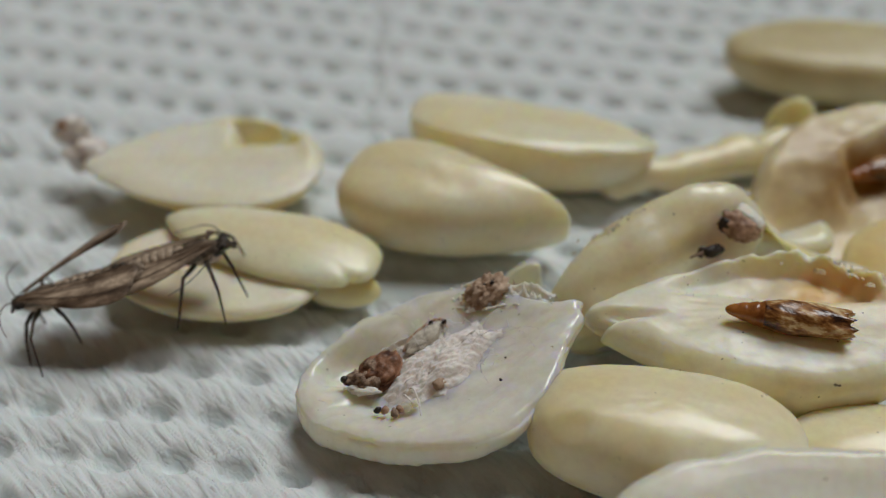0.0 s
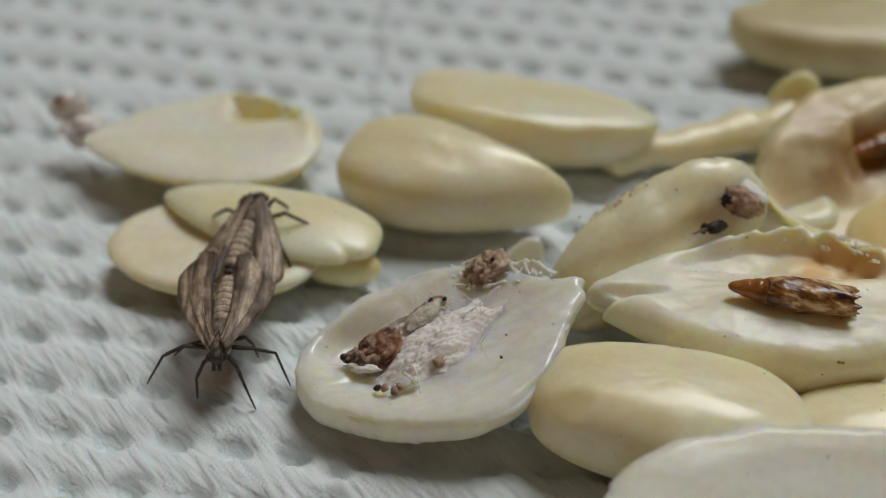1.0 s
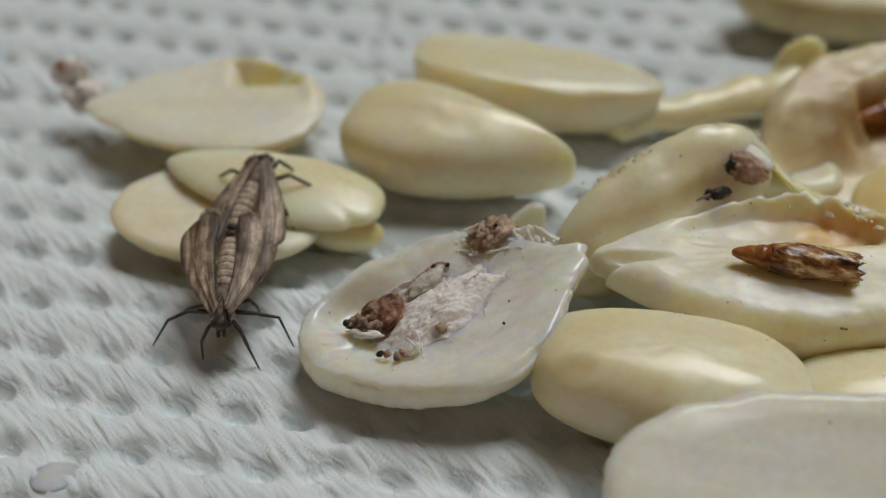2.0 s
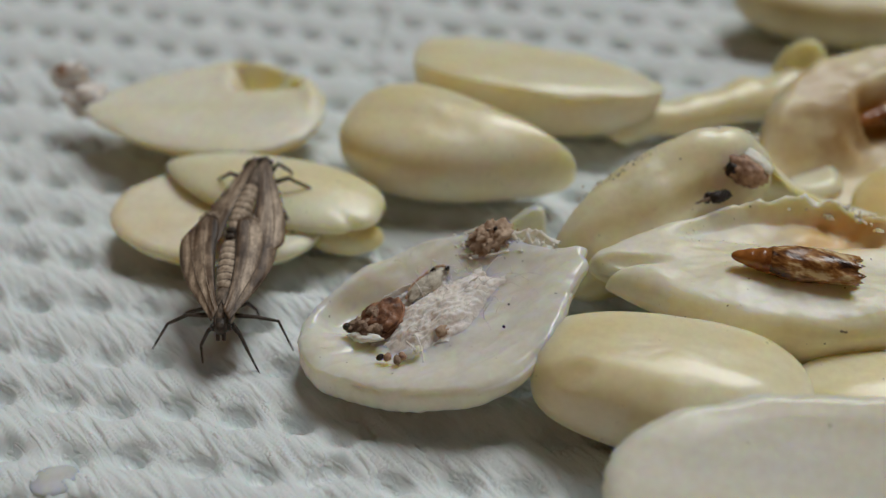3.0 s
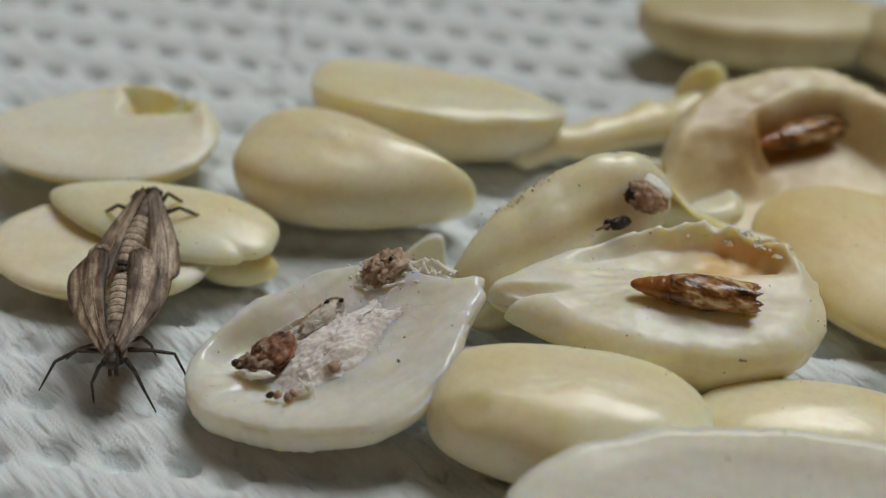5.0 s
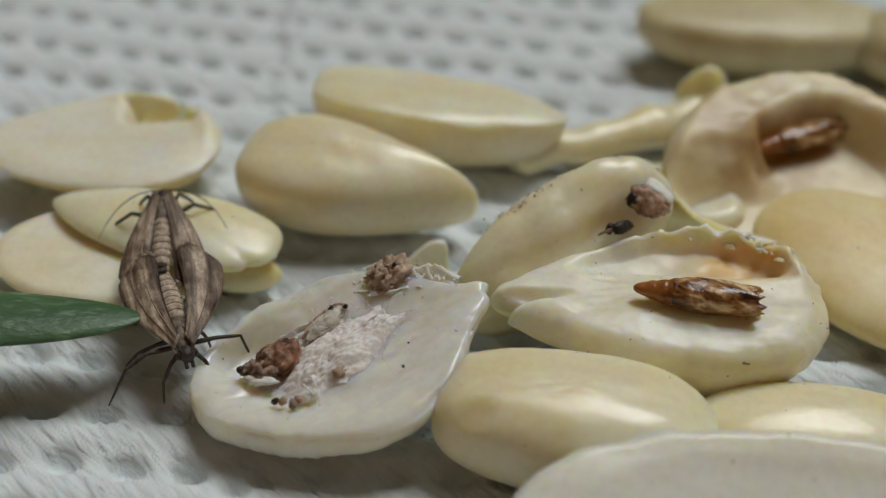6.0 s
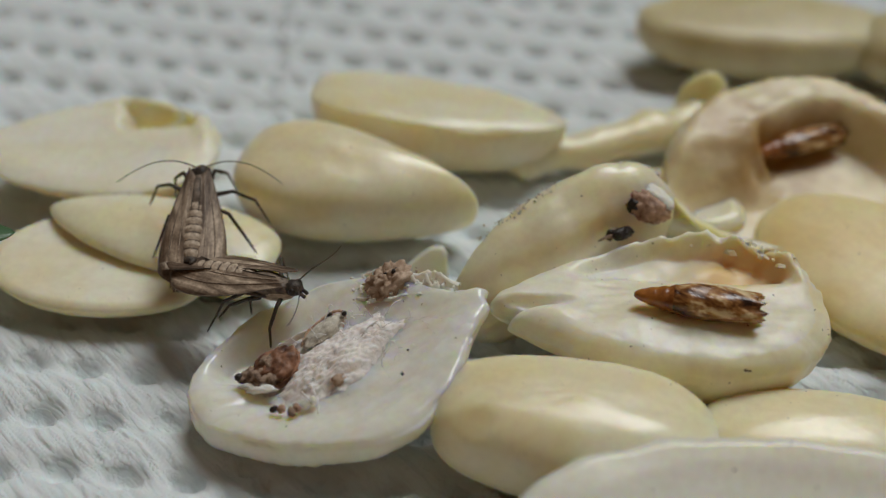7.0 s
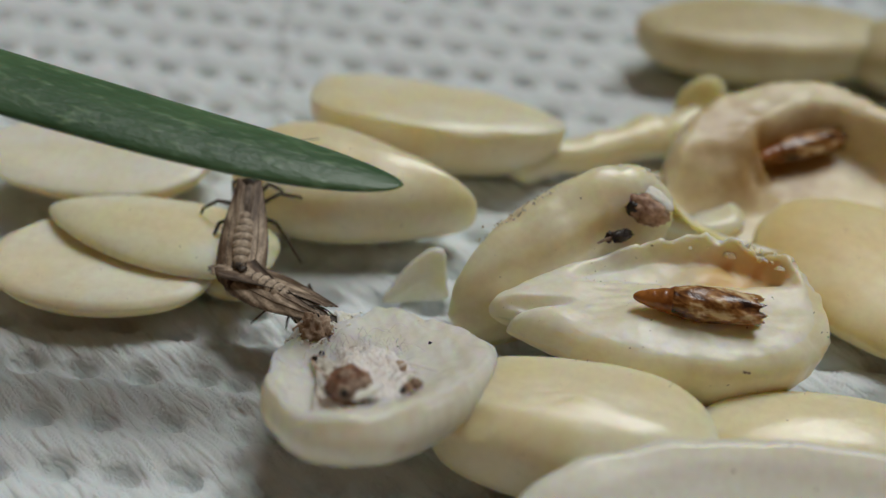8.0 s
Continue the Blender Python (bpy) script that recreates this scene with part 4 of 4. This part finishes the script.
# ---- moths ----
def moth(label, seed, stance, wide, lift, feelers, gap):
    """stance: for each side, three legs of hip, knee, ankle and foot."""
    MM = 0.00097

    def mm(x, y, z):
        return Matrix.Translation(Vector((x, y, z)) * MM)

    e = thing("moth", Matrix(), label, "moth", "mating moths")
    rng = random.Random(seed)
    # abdomen with rings, tail at the origin, head towards +x
    pts, rad = [], []
    for i in range(49):
        t = i / 48
        pts.append((t * 5.2 * MM, 0, (0.38 + 0.1 * t) * MM))
        rad.append(MM * (0.26 + 0.56 * math.sin(math.pi * min(1, t * 0.75 + 0.06)) ** 0.7) * (1 - 0.13 * (0.5 + 0.5 * math.cos(t * 2 * math.pi * 8))))
    for k in range(1, 8):
        mesh_object("belly_ring", *tube([(k / 8 * 5.2 * MM + d * MM, 0, (0.38 + 0.1 * k / 8) * MM) for d in (-0.05, 0.05)], [rad[6 * k] * 1.03] * 2, 14, 0.9), HAIR, e)
    mesh_object("tail_clasp", *blob(0.30 * MM, 0.40 * MM, 0.26 * MM, 0.2, seed), LEG, e, mm(0.3, 0, 0.86))
    mesh_object("abdomen", *tube(pts, rad, 14, 0.9), BELLY, e, None, "ringed tan abdomen")
    pts = [(x * MM, 0, (z - 1.55) * MM) for x, z in ((4.6, 1.5), (5.2, 1.6), (6.0, 1.75), (6.8, 1.75), (7.5, 1.75), (7.9, 1.75))]
    mesh_object("thorax", *tube(smooth_path(pts, 3), [MM * r for r in (0.3, 0.6, 0.75, 0.85, 0.92, 0.95, 0.96, 0.95, 0.92, 0.88, 0.82, 0.76, 0.70, 0.64, 0.58, 0.4)], 14, 0.9), HAIR, e)
    mesh_object("chest", *blob(1.75 * MM, 0.85 * MM, 0.95 * MM, 0.10, seed, 2.2, 14, 20), BELLY, e, mm(6.5, 0, -0.15), "pale brown furry underside")
    mesh_object("head", *blob(0.72 * MM, 0.62 * MM, 0.56 * MM, 0.12, seed, 2.5), LEG, e, mm(8.2, 0, 0.25))
    for s in (-1, 1):
        mesh_object("eye", *blob(0.30 * MM, 0.22 * MM, 0.30 * MM, 0.0, 1), SOOT, e, mm(8.35, s * 0.55, 0.3))
        mesh_object("palp", *tube(smooth_path([(8.6 * MM, s * 0.2 * MM, 0.1 * MM), (8.95 * MM, s * 0.22 * MM, -0.1 * MM), (9.15 * MM, s * 0.2 * MM, -0.3 * MM)], 4), [0.14 * MM] * 8 + [0.05 * MM], 6), LEG, e)
        a = [(8.5, s * 0.35, 1.9), (8.5 + 1.1 * feelers, s * 1.3 * feelers, 2.5), (8.5 + 2.1 * feelers, s * 2.6 * feelers, 2.6), (8.5 + 2.7 * feelers, s * 4.2 * feelers, 2.4), (8.5 + 2.9 * feelers, s * 5.6 * feelers, 2.2)]
        root = Vector(a[0]) * MM
        ap = smooth_path([Vector(q) * MM - root for q in a], 6)
        mesh_object("antenna", *tube(ap, [MM * (0.055 - 0.03 * i / len(ap)) for i in range(len(ap))], 5), LEG, e, Matrix.Translation(root - Vector((0, 0, 1.2 * MM))))
        # forewing: a long curved sheet with thickness, narrow at the shoulder and broad at the end
        nu, nv = 26, 9
        vs, fs = [], []
        for layer in (0, 1):
            for i in range(nu + 1):
                t = i / nu
                x = 7.4 - 8.5 * t
                w = 0.55 + 2.45 * wide * math.sin(math.pi * 0.5 * min(1, t * 1.12)) ** 1.25
                w *= 1 - max(0, (t - 0.86) / 0.14) ** 2 * 0.45
                inner = 0.20 + gap * math.sin(math.pi * min(1.0, t * 1.15)) ** 0.8
                for j in range(nv + 1):
                    q = j / nv
                    y = inner + w * q
                    xx = x - 0.5 * math.sin(q * math.pi) * t + 0.9 * q * (1 - t)
                    z = 2.45 + (lift - 0.35) * t - 0.10 * (1 - q) - (0.18 + 0.95 * (1 - 0.35 * t)) * q ** 1.7 * w / 2.4
                    z += 0.05 * math.cos(q * 19 + t * 3) - (0.045 if layer else 0)
                    vs.append((xx * MM, s * y * MM, (z - 1.2) * MM))
        per = (nu + 1) * (nv + 1)
        for layer in (0, 1):
            for i in range(nu):
                for j in range(nv):
                    a0 = layer * per + i * (nv + 1) + j
                    quad = (a0, a0 + 1, a0 + nv + 2, a0 + nv + 1)
                    fs.append(quad if (layer == 0) == (s > 0) else quad[::-1])
        rim = [i * (nv + 1) for i in range(nu + 1)] + [nu * (nv + 1) + j for j in range(1, nv + 1)]
        rim += [i * (nv + 1) + nv for i in range(nu - 1, -1, -1)] + [j for j in range(nv - 1, 0, -1)]
        for k in range(len(rim)):
            a0, b0 = rim[k], rim[(k + 1) % len(rim)]
            fs.append((a0, b0, b0 + per, a0 + per) if s > 0 else (b0, a0, a0 + per, b0 + per))
        hairs = []
        wing = mesh_object("forewing", vs, fs, WING, e, None, "folded grey-brown streaked wing")
        for j, r, mat in ((nv, 0.045, HAIR), (0, 0.04, LEG), (3, 0.04, TAN), (6, 0.04, HAIR)):
            line = [Vector(vs[i * (nv + 1) + j]) + Vector((0, 0, 0.01 * MM)) for i in range(1, nu)]
            mesh_object("wing_vein", *tube(line, [r * MM * (0.4 + 0.6 * math.sin(math.pi * (i + 1) / (nu + 1))) for i in range(len(line))], 5), mat, wing)
        for i in range(34):
            q = (i + 0.5) / 34
            a0 = Vector(vs[nu * (nv + 1) + int(q * nv)]).lerp(Vector(vs[nu * (nv + 1) + min(nv, int(q * nv) + 1)]), q * nv % 1)
            hairs.append(tube([a0, a0 + Vector((-(0.35 + 0.2 * rng.random()) * MM, s * 0.12 * MM * rng.uniform(-1, 1), -0.05 * MM))], [0.05 * MM, 0.02 * MM], 4))
        mesh_object("wing_fringe", *join(*hairs), TAN, wing)
        legs = stance[s]
        for leg in legs:
            jit = rng.uniform(-0.3, 0.3)
            lp = [Vector((c[0] + jit * (i > 0), s * (c[1] + jit * (i > 1)), c[2])) * MM for i, c in enumerate(leg)]
            lp2 = []
            for i in range(3):
                for k in range(4):
                    lp2.append(lp[i].lerp(lp[i + 1], k / 4))
            lp2.append(lp[3])
            hip = lp[0].copy()
            lp2 = [p - hip for p in lp2]
            mesh_object("leg", *tube(lp2, [MM * (0.17, 0.19, 0.19, 0.17, 0.15, 0.14, 0.14, 0.13, 0.11, 0.10, 0.09, 0.08, 0.05)[i] for i in range(13)], 6), LEG, e, Matrix.Translation(hip - Vector((0, 0, 1.2 * MM))))
    return e


def both_sides(*legs):
    return {1: legs, -1: legs}


STANDING = both_sides(((7.4, 0.5, 0.9), (8.3, 1.2, 1.6), (8.7, 2.0, 0.4), (8.9, 2.4, -2.4)),
                      ((6.6, 0.6, 0.8), (7.2, 2.4, 1.3), (7.5, 4.0, 0.1), (7.2, 5.0, -2.4)),
                      ((5.8, 0.6, 0.7), (4.9, 2.2, 0.9), (4.0, 3.2, -0.9), (3.2, 4.0, -2.4)))
HANGING = {1: (((7.4, 0.5, 0.7), (8.4, 1.2, 0.2), (9.0, 1.9, -1.2), (9.5, 2.5, -3.3)),
               ((6.8, 0.6, 0.8), (7.1, 2.3, 1.0), (7.3, 3.9, 0.7), (7.7, 4.7, -2.5)),
               ((5.8, 0.6, 0.5), (5.2, 1.5, 0.0), (4.9, 2.0, -1.2), (4.9, 2.2, -2.6))),
           -1: (((7.4, 0.5, 0.7), (7.8, 1.1, 0.6), (7.9, 1.6, -1.0), (8.0, 1.8, -3.1)),
                ((6.8, 0.6, 0.8), (7.0, 2.6, 1.1), (7.2, 4.3, 0.3), (7.4, 5.9, -2.5)),
                ((5.8, 0.6, 0.5), (5.4, 1.7, 0.2), (5.1, 2.8, -0.6), (4.9, 3.8, -1.9)))}
MOTH_A = moth("grey-brown moth with folded wings, joined tail to tail", 1, STANDING, 0.74, -0.25, 1.0, 0.13)
MOTH_B = moth("grey-brown moth hanging head down, joined tail to tail", 2, HANGING, 1.0, 0.3, 0.75, 0.32)


# ---- the leaf ----
def leaf():
    n, k, L = 70, 20, 75 * MM
    verts, faces = [], []
    for i in range(n + 1):
        t = i / n
        x = -L * t ** 1.25
        w = 3.3 * MM * (1 - math.exp(-abs(x) / (8 * MM))) ** 0.62 + 0.02 * MM
        h = 0.85 * MM * (1 - math.exp(-abs(x) / (4.0 * MM))) ** 0.8 + 0.02 * MM
        for j in range(k):
            a = 2 * math.pi * j / k
            y, z = math.cos(a) * w, math.sin(a)
            z = z * h * (0.55 if z > 0 else 1.1) - 0.10 * w * math.cos(a) ** 2
            verts.append((x, y * (1 + 0.012 * nz3(x * 300, 0, j, 1, 2)), z + 0.00016 * (x / 0.01) ** 2))
    for i in range(n):
        for j in range(k):
            a, b = i * k + j, i * k + (j + 1) % k
            faces.append((a, b, b + k, a + k))
    faces.append(tuple(range(k))[::-1])
    faces.append(tuple(n * k + j for j in range(k)))
    ob = mesh_object("leaf", verts, faces, GREEN)
    return tagged(ob, "long narrow fleshy green leaf used to nudge the moths", "leaf")


LEAF = leaf()


# seconds, degrees by which a wing is lifted at its end, and swung outwards; by moth (first or second) and side
WING_MOVES = {
    (True, 1): ((0.0, 0, 0), (0.3, 0, 0), (0.6, 0, 4), (5.9, 0, 4), (6.0, 2, 5), (6.2, 0, 0), (7.2, 0, -2), (7.6, 0, -6), (8.0, 0, -7)),
    (True, -1): ((0.0, 0, 0), (0.3, 0, 0), (0.6, 0, 12), (5.9, 0, 12), (6.0, 2, 6), (6.2, 0, 0), (7.2, 0, -2), (7.6, 0, -6), (8.0, 0, -7)),
    (False, 1): ((0.0, 0, 0), (0.5, 0, 2), (5.9, 0, 2), (6.0, 3, 9), (6.15, 2, 2), (6.4, -2, -8), (7.5, -2, -11), (8.0, -2, -14)),
    (False, -1): ((0.0, 17, 4), (0.15, 15, 6), (0.3, 8, 10), (0.5, 3, 7), (1.0, 2, 5), (5.9, 2, 5), (6.0, 0, 0), (6.4, -2, -8), (7.5, -2, -11), (8.0, -2, -14)),
}


def motions():
    walk(MOTH_A, [
        (0.0, pose(-0.02420, -0.00365, 0.00550, 0, -14.0, 8.0)),
        (0.1, pose(-0.02379, -0.00397, 0.00550, 0, -20.8, 0.4)),
        (0.2, pose(-0.02108, -0.00365, 0.00520, 0, -22.9, 3.7)),
        (0.3, pose(-0.01913, -0.00379, 0.00520, 0, -1.9, 55.3)),
        (0.4, pose(-0.01827, -0.00358, 0.00520, 0, -3.7, 67.0)),
        (0.5, pose(-0.01757, -0.00416, 0.00520, 0, -4.9, 73.2)),
        (0.6, pose(-0.01637, -0.00530, 0.00520, 0, -6.9, 76.8)),
        (0.8, pose(-0.01561, -0.00635, 0.00520, 0, -8.8, 80.9)),
        (1.5, pose(-0.01570, -0.00561, 0.00520, 0, -8.5, 78.4)),
        (3.5, pose(-0.01581, -0.00555, 0.00520, 0, -9.1, 78.6)),
        (4.5, pose(-0.01547, -0.00563, 0.00520, 0, -8.1, 80.6)),
        (5.8, pose(-0.01511, -0.00518, 0.00520, 0, -6.4, 83.3)),
        (5.9, pose(-0.01512, -0.00480, 0.00520, 0, -8.0, 81.2)),
        (6.0, pose(-0.01288, -0.00510, 0.00520, 0, -7.9, 95.8)),
        (6.1, pose(-0.01187, -0.00756, 0.00700, 0, -14.7, 95.9)),
        (6.2, pose(-0.01171, -0.00758, 0.00700, 0, -16.6, 93.2)),
        (6.3, pose(-0.01161, -0.00719, 0.00700, 0, -17.6, 93.6)),
        (6.4, pose(-0.01107, -0.00601, 0.00680, 0, -18.3, 96.9)),
        (6.5, pose(-0.01100, -0.00523, 0.00680, 0, -18.5, 91.0)),
        (6.6, pose(-0.01087, -0.00550, 0.00680, 0, -18.7, 87.5)),
        (6.8, pose(-0.01074, -0.00529, 0.00660, 0, -19.8, 89.4)),
        (7.0, pose(-0.01057, -0.00532, 0.00660, 0, -21.5, 87.7)),
        (7.2, pose(-0.01053, -0.00568, 0.00660, 0, -20.1, 80.7)),
        (7.3, pose(-0.01051, -0.00589, 0.00660, 0, -19.2, 74.3)),
        (7.4, pose(-0.01014, -0.00593, 0.00640, 0, -18.5, 66.0)),
        (7.5, pose(-0.00975, -0.00610, 0.00620, 0, -16.2, 57.7)),
        (7.6, pose(-0.00950, -0.00586, 0.00560, 0, -14.9, 50.1)),
        (7.7, pose(-0.00865, -0.00522, 0.00500, 0, -19.4, 63.7)),
        (7.8, pose(-0.00835, -0.00496, 0.00480, 0, -20.2, 70.2)),
        (7.9, pose(-0.00802, -0.00386, 0.00480, 0, -18.7, 78.4)),
        (8.0, pose(-0.00735, -0.00384, 0.00480, 0, -20.0, 85.8)),
        ])
    walk(MOTH_B, [
        (0.0, pose(-0.02420, -0.00365, 0.00550, 0, 12.5, -169.0)),
        (0.1, pose(-0.02379, -0.00397, 0.00550, 0, 18.4, -165.1)),
        (0.2, pose(-0.02108, -0.00365, 0.00520, 0, 21.6, -173.0)),
        (0.3, pose(-0.01913, -0.00379, 0.00520, 0, -2.5, -122.1)),
        (0.4, pose(-0.01827, -0.00358, 0.00520, 0, 0.4, -109.4)),
        (0.5, pose(-0.01757, -0.00416, 0.00520, 0, -2.8, -98.0)),
        (0.6, pose(-0.01637, -0.00530, 0.00520, 0, 0.4, -87.4)),
        (0.8, pose(-0.01561, -0.00635, 0.00520, 0, 2.8, -88.4)),
        (1.5, pose(-0.01570, -0.00561, 0.00520, 0, 9.3, -88.2)),
        (3.5, pose(-0.01581, -0.00555, 0.00520, 0, 9.8, -88.0)),
        (4.5, pose(-0.01547, -0.00563, 0.00520, 0, 8.5, -86.3)),
        (5.8, pose(-0.01511, -0.00518, 0.00520, 0, 4.2, -86.7)),
        (5.9, pose(-0.01512, -0.00480, 0.00520, 0, 4.8, -88.1)),
        (6.0, pose(-0.01288, -0.00510, 0.00520, 0, 4.1, -71.5)),
        (6.1, pose(-0.01187, -0.00756, 0.00700, 0, -8.5, -69.7)),
        (6.2, pose(-0.01171, -0.00758, 0.00700, 0, -11.6, -65.1)),
        (6.3, pose(-0.01161, -0.00719, 0.00700, 0, -11.1, -61.6)),
        (6.4, pose(-0.01107, -0.00601, 0.00680, 0, -7.2, -55.0)),
        (6.5, pose(-0.01100, -0.00523, 0.00680, 0, -7.0, -45.4)),
        (6.6, pose(-0.01087, -0.00550, 0.00680, 0, -7.2, -36.5)),
        (6.8, pose(-0.01074, -0.00529, 0.00660, 0, -3.3, -24.0)),
        (7.0, pose(-0.01057, -0.00532, 0.00660, 0, -3.7, -22.4)),
        (7.2, pose(-0.01053, -0.00568, 0.00660, 0, -4.4, -22.3)),
        (7.3, pose(-0.01051, -0.00589, 0.00660, 0, -5.0, -19.3)),
        (7.4, pose(-0.01014, -0.00593, 0.00640, 0, -7.5, -23.4)),
        (7.5, pose(-0.00975, -0.00610, 0.00620, 0, -8.7, -25.7)),
        (7.6, pose(-0.00950, -0.00586, 0.00560, 0, -4.7, -33.3)),
        (7.7, pose(-0.00865, -0.00522, 0.00500, 0, -9.5, -38.9)),
        (7.8, pose(-0.00835, -0.00496, 0.00480, 0, -2.0, -34.7)),
        (7.9, pose(-0.00802, -0.00386, 0.00480, 0, 4.0, -37.0)),
        (8.0, pose(-0.00735, -0.00384, 0.00480, 0, 7.0, -34.5)),
        ])
    walk(LEAF, [
        (0.0, pose(-0.03606, -0.01374, 0.00600, 0, 3.0, 3.0)),
        (0.1, pose(-0.03075, -0.00758, 0.00400, 0, 3.0, 3.0)),
        (0.2, pose(-0.02848, -0.00403, 0.00500, 0, 3.0, 2.0)),
        (0.3, pose(-0.02416, -0.00556, 0.00500, 0, 3.0, 1.0)),
        (0.4, pose(-0.03111, -0.00105, 0.00540, 0, 3.0, -1.0)),
        (0.5, pose(-0.01950, -0.00050, 0.00540, 0, 4.0, 3.0)),
        (0.6, pose(-0.01217, -0.01861, 0.00540, 0, 4.0, 1.0)),
        (0.7, pose(-0.00861, -0.02238, 0.00540, 0, 4.0, 3.0)),
        (0.8, pose(-0.00151, -0.02530, 0.00540, 0, 4.0, 1.0)),
        (0.9, pose(-0.00731, -0.01887, 0.00800, 0, 4.0, 3.0)),
        (1.0, pose(-0.03264, -0.01792, 0.00800, 0, 4.0, 1.0)),
        (1.2, pose(-0.05665, -0.02078, 0.01200, 0, 4.0, 1.0)),
        (5.6, pose(-0.03937, -0.01186, 0.00800, 0, 4.0, 3.0)),
        (5.7, pose(-0.02680, -0.01049, 0.00700, 0, 4.0, 3.0)),
        (5.8, pose(-0.02164, -0.00868, 0.00540, 0, 4.0, 1.0)),
        (5.9, pose(-0.01756, -0.00902, 0.00540, 0, 4.0, 3.0)),
        (6.0, pose(-0.01354, -0.00948, 0.00540, 0, 4.0, 3.0)),
        (6.1, pose(-0.01311, -0.00905, 0.00700, 0, 4.0, 4.0)),
        (6.2, pose(-0.01112, -0.00917, 0.00900, 0, 4.0, 1.0)),
        (6.3, pose(-0.01361, -0.01055, 0.00700, 0, 4.0, 2.0)),
        (6.4, pose(-0.01299, -0.00954, 0.00600, 0, 4.0, 3.0)),
        (6.5, pose(-0.01369, -0.00817, 0.00700, 0, 4.0, 2.0)),
        (6.6, pose(-0.01755, -0.00644, 0.00800, 0, 4.0, 0.0)),
        (6.7, pose(-0.02545, -0.00568, 0.00900, 0, 4.0, 1.0)),
        (6.8, pose(-0.02931, -0.00509, 0.00900, 0, 4.0, 1.0)),
        (6.9, pose(-0.02578, -0.00408, 0.00900, 0, 4.0, 2.0)),
        (7.0, pose(-0.02249, -0.00380, 0.00900, 0, 4.0, 2.0)),
        (7.1, pose(-0.01854, -0.00538, 0.00900, 0, 4.0, 2.0)),
        (7.2, pose(-0.01503, -0.00551, 0.00900, 0, 4.0, 2.0)),
        (7.3, pose(-0.01112, -0.00993, 0.00900, 0, 4.0, 0.0)),
        (7.4, pose(-0.01119, -0.01348, 0.00800, 0, 4.0, 1.0)),
        (7.5, pose(-0.00921, -0.01602, 0.00700, 0, 5.0, -4.0)),
        (7.6, pose(-0.00520, -0.02004, 0.00500, 0, 5.0, -9.0)),
        (7.7, pose(-0.00305, -0.02136, 0.00500, 0, 5.0, -9.0)),
        (7.8, pose(-0.00497, -0.00564, 0.01200, 0, 5.0, -6.0)),
        (7.9, pose(-0.00250, 0.00290, 0.01600, 0, 6.0, -12.0)),
        (8.0, pose(0.00426, -0.00859, 0.01600, 0, 6.0, -15.0)),
        ])
    step_times = [0.1 * k for k in range(11)] + [5.9 + 0.1 * k for k in range(22)]
    for moth_thing in (MOTH_A, MOTH_B):
        for k, limb in enumerate(moth_thing.children):
            base = limb.matrix_basis.copy()
            if limb.name.startswith("leg"):
                # the second moth draws these legs in and stretches the hind one back as it turns
                hip_x = base.translation.x / 0.00097
                fold = 0 if moth_thing is MOTH_A else 75 if hip_x < 6.2 else 66 if hip_x < 7.1 else 55
                fold = -0.7 * fold if base.translation.y > 0 else fold
                rows = []
                for t in step_times:
                    busy = max(0.0, math.sin(math.pi * t)) if t < 3 else min(1.0, max(0.0, (t - 5.9) / 0.3))
                    rows.append((t, base @ pose(0, 0, 0, 0, 0, 13 * busy * math.sin(9.0 * t + 2.1 * k) - fold * min(1.0, max(0.0, (t - 6.0) / 0.5)) - (fold > 0) * 40 * min(1.0, max(0.0, (t - 7.5) / 0.3)))))
                walk(limb, rows)
            elif limb.name.startswith("forewing"):
                side = 1 if limb.data.vertices[0].co.y > 0 else -1
                hinge = Vector((6.9, side * 0.4, 1.2)) * 0.00097
                rows = []
                for t, lift, spread in WING_MOVES[moth_thing is MOTH_A, side]:
                    rows.append((t, base @ Matrix.Translation(hinge) @ pose(0, 0, 0, 0, lift, -side * spread) @ Matrix.Translation(-hinge)))
                walk(limb, rows)
            elif limb.name.startswith("antenna") and moth_thing is MOTH_B:
                side = 1 if base.translation.y > 0 else -1
                folds = ((0.0, 30), (0.3, 60), (0.5, 150), (5.9, 150), (6.2, 100), (6.5, 20), (6.8, 10), (7.5, 20), (7.8, 120), (8.0, 150))
                walk(limb, [(t, base @ pose(0, 0, 0, 0, 0.1 * a, side * a)) for t, a in folds])
            elif limb.name.startswith("antenna") and moth_thing is MOTH_A:
                side = 1 if base.translation.y > 0 else -1
                folds = ((0.0, 80), (0.2, 75), (0.3, 45), (0.4, 28), (0.8, 36), (0.9, 70), (1.0, 118), (5.9, 118), (6.0, 70), (6.1, 28), (6.5, 36), (6.8, 42), (7.2, 34), (7.4, -8), (7.6, -26), (8.0, -10))
                walk(limb, [(t, base @ pose(0, 0, 0, 0, 0.3 * max(0, a), side * a)) for t, a in folds])
    rest = mm(-0.1, -12.8, 5.2, 4, -14, 10)
    walk(FRONT, [
        (0.0, rest),
        (7.48, rest),
        (7.6, mm(2.8, -12.5, 5.7, -25.7, 15.9, 31.4)),
        (7.7, mm(2.8, -12.0, 5.7, -11.0, 27.9, 72.3)),
        (7.8, mm(2.2, -13.2, 5.6, -2.7, 21.8, 81.0)),
        (7.9, mm(2.1, -14.2, 6.3, -4.0, 22.6, 80.0)),
        (8.0, mm(2.1, -15.3, 7.0, -5.1, 23.5, 79.0)),
    ])


motions()
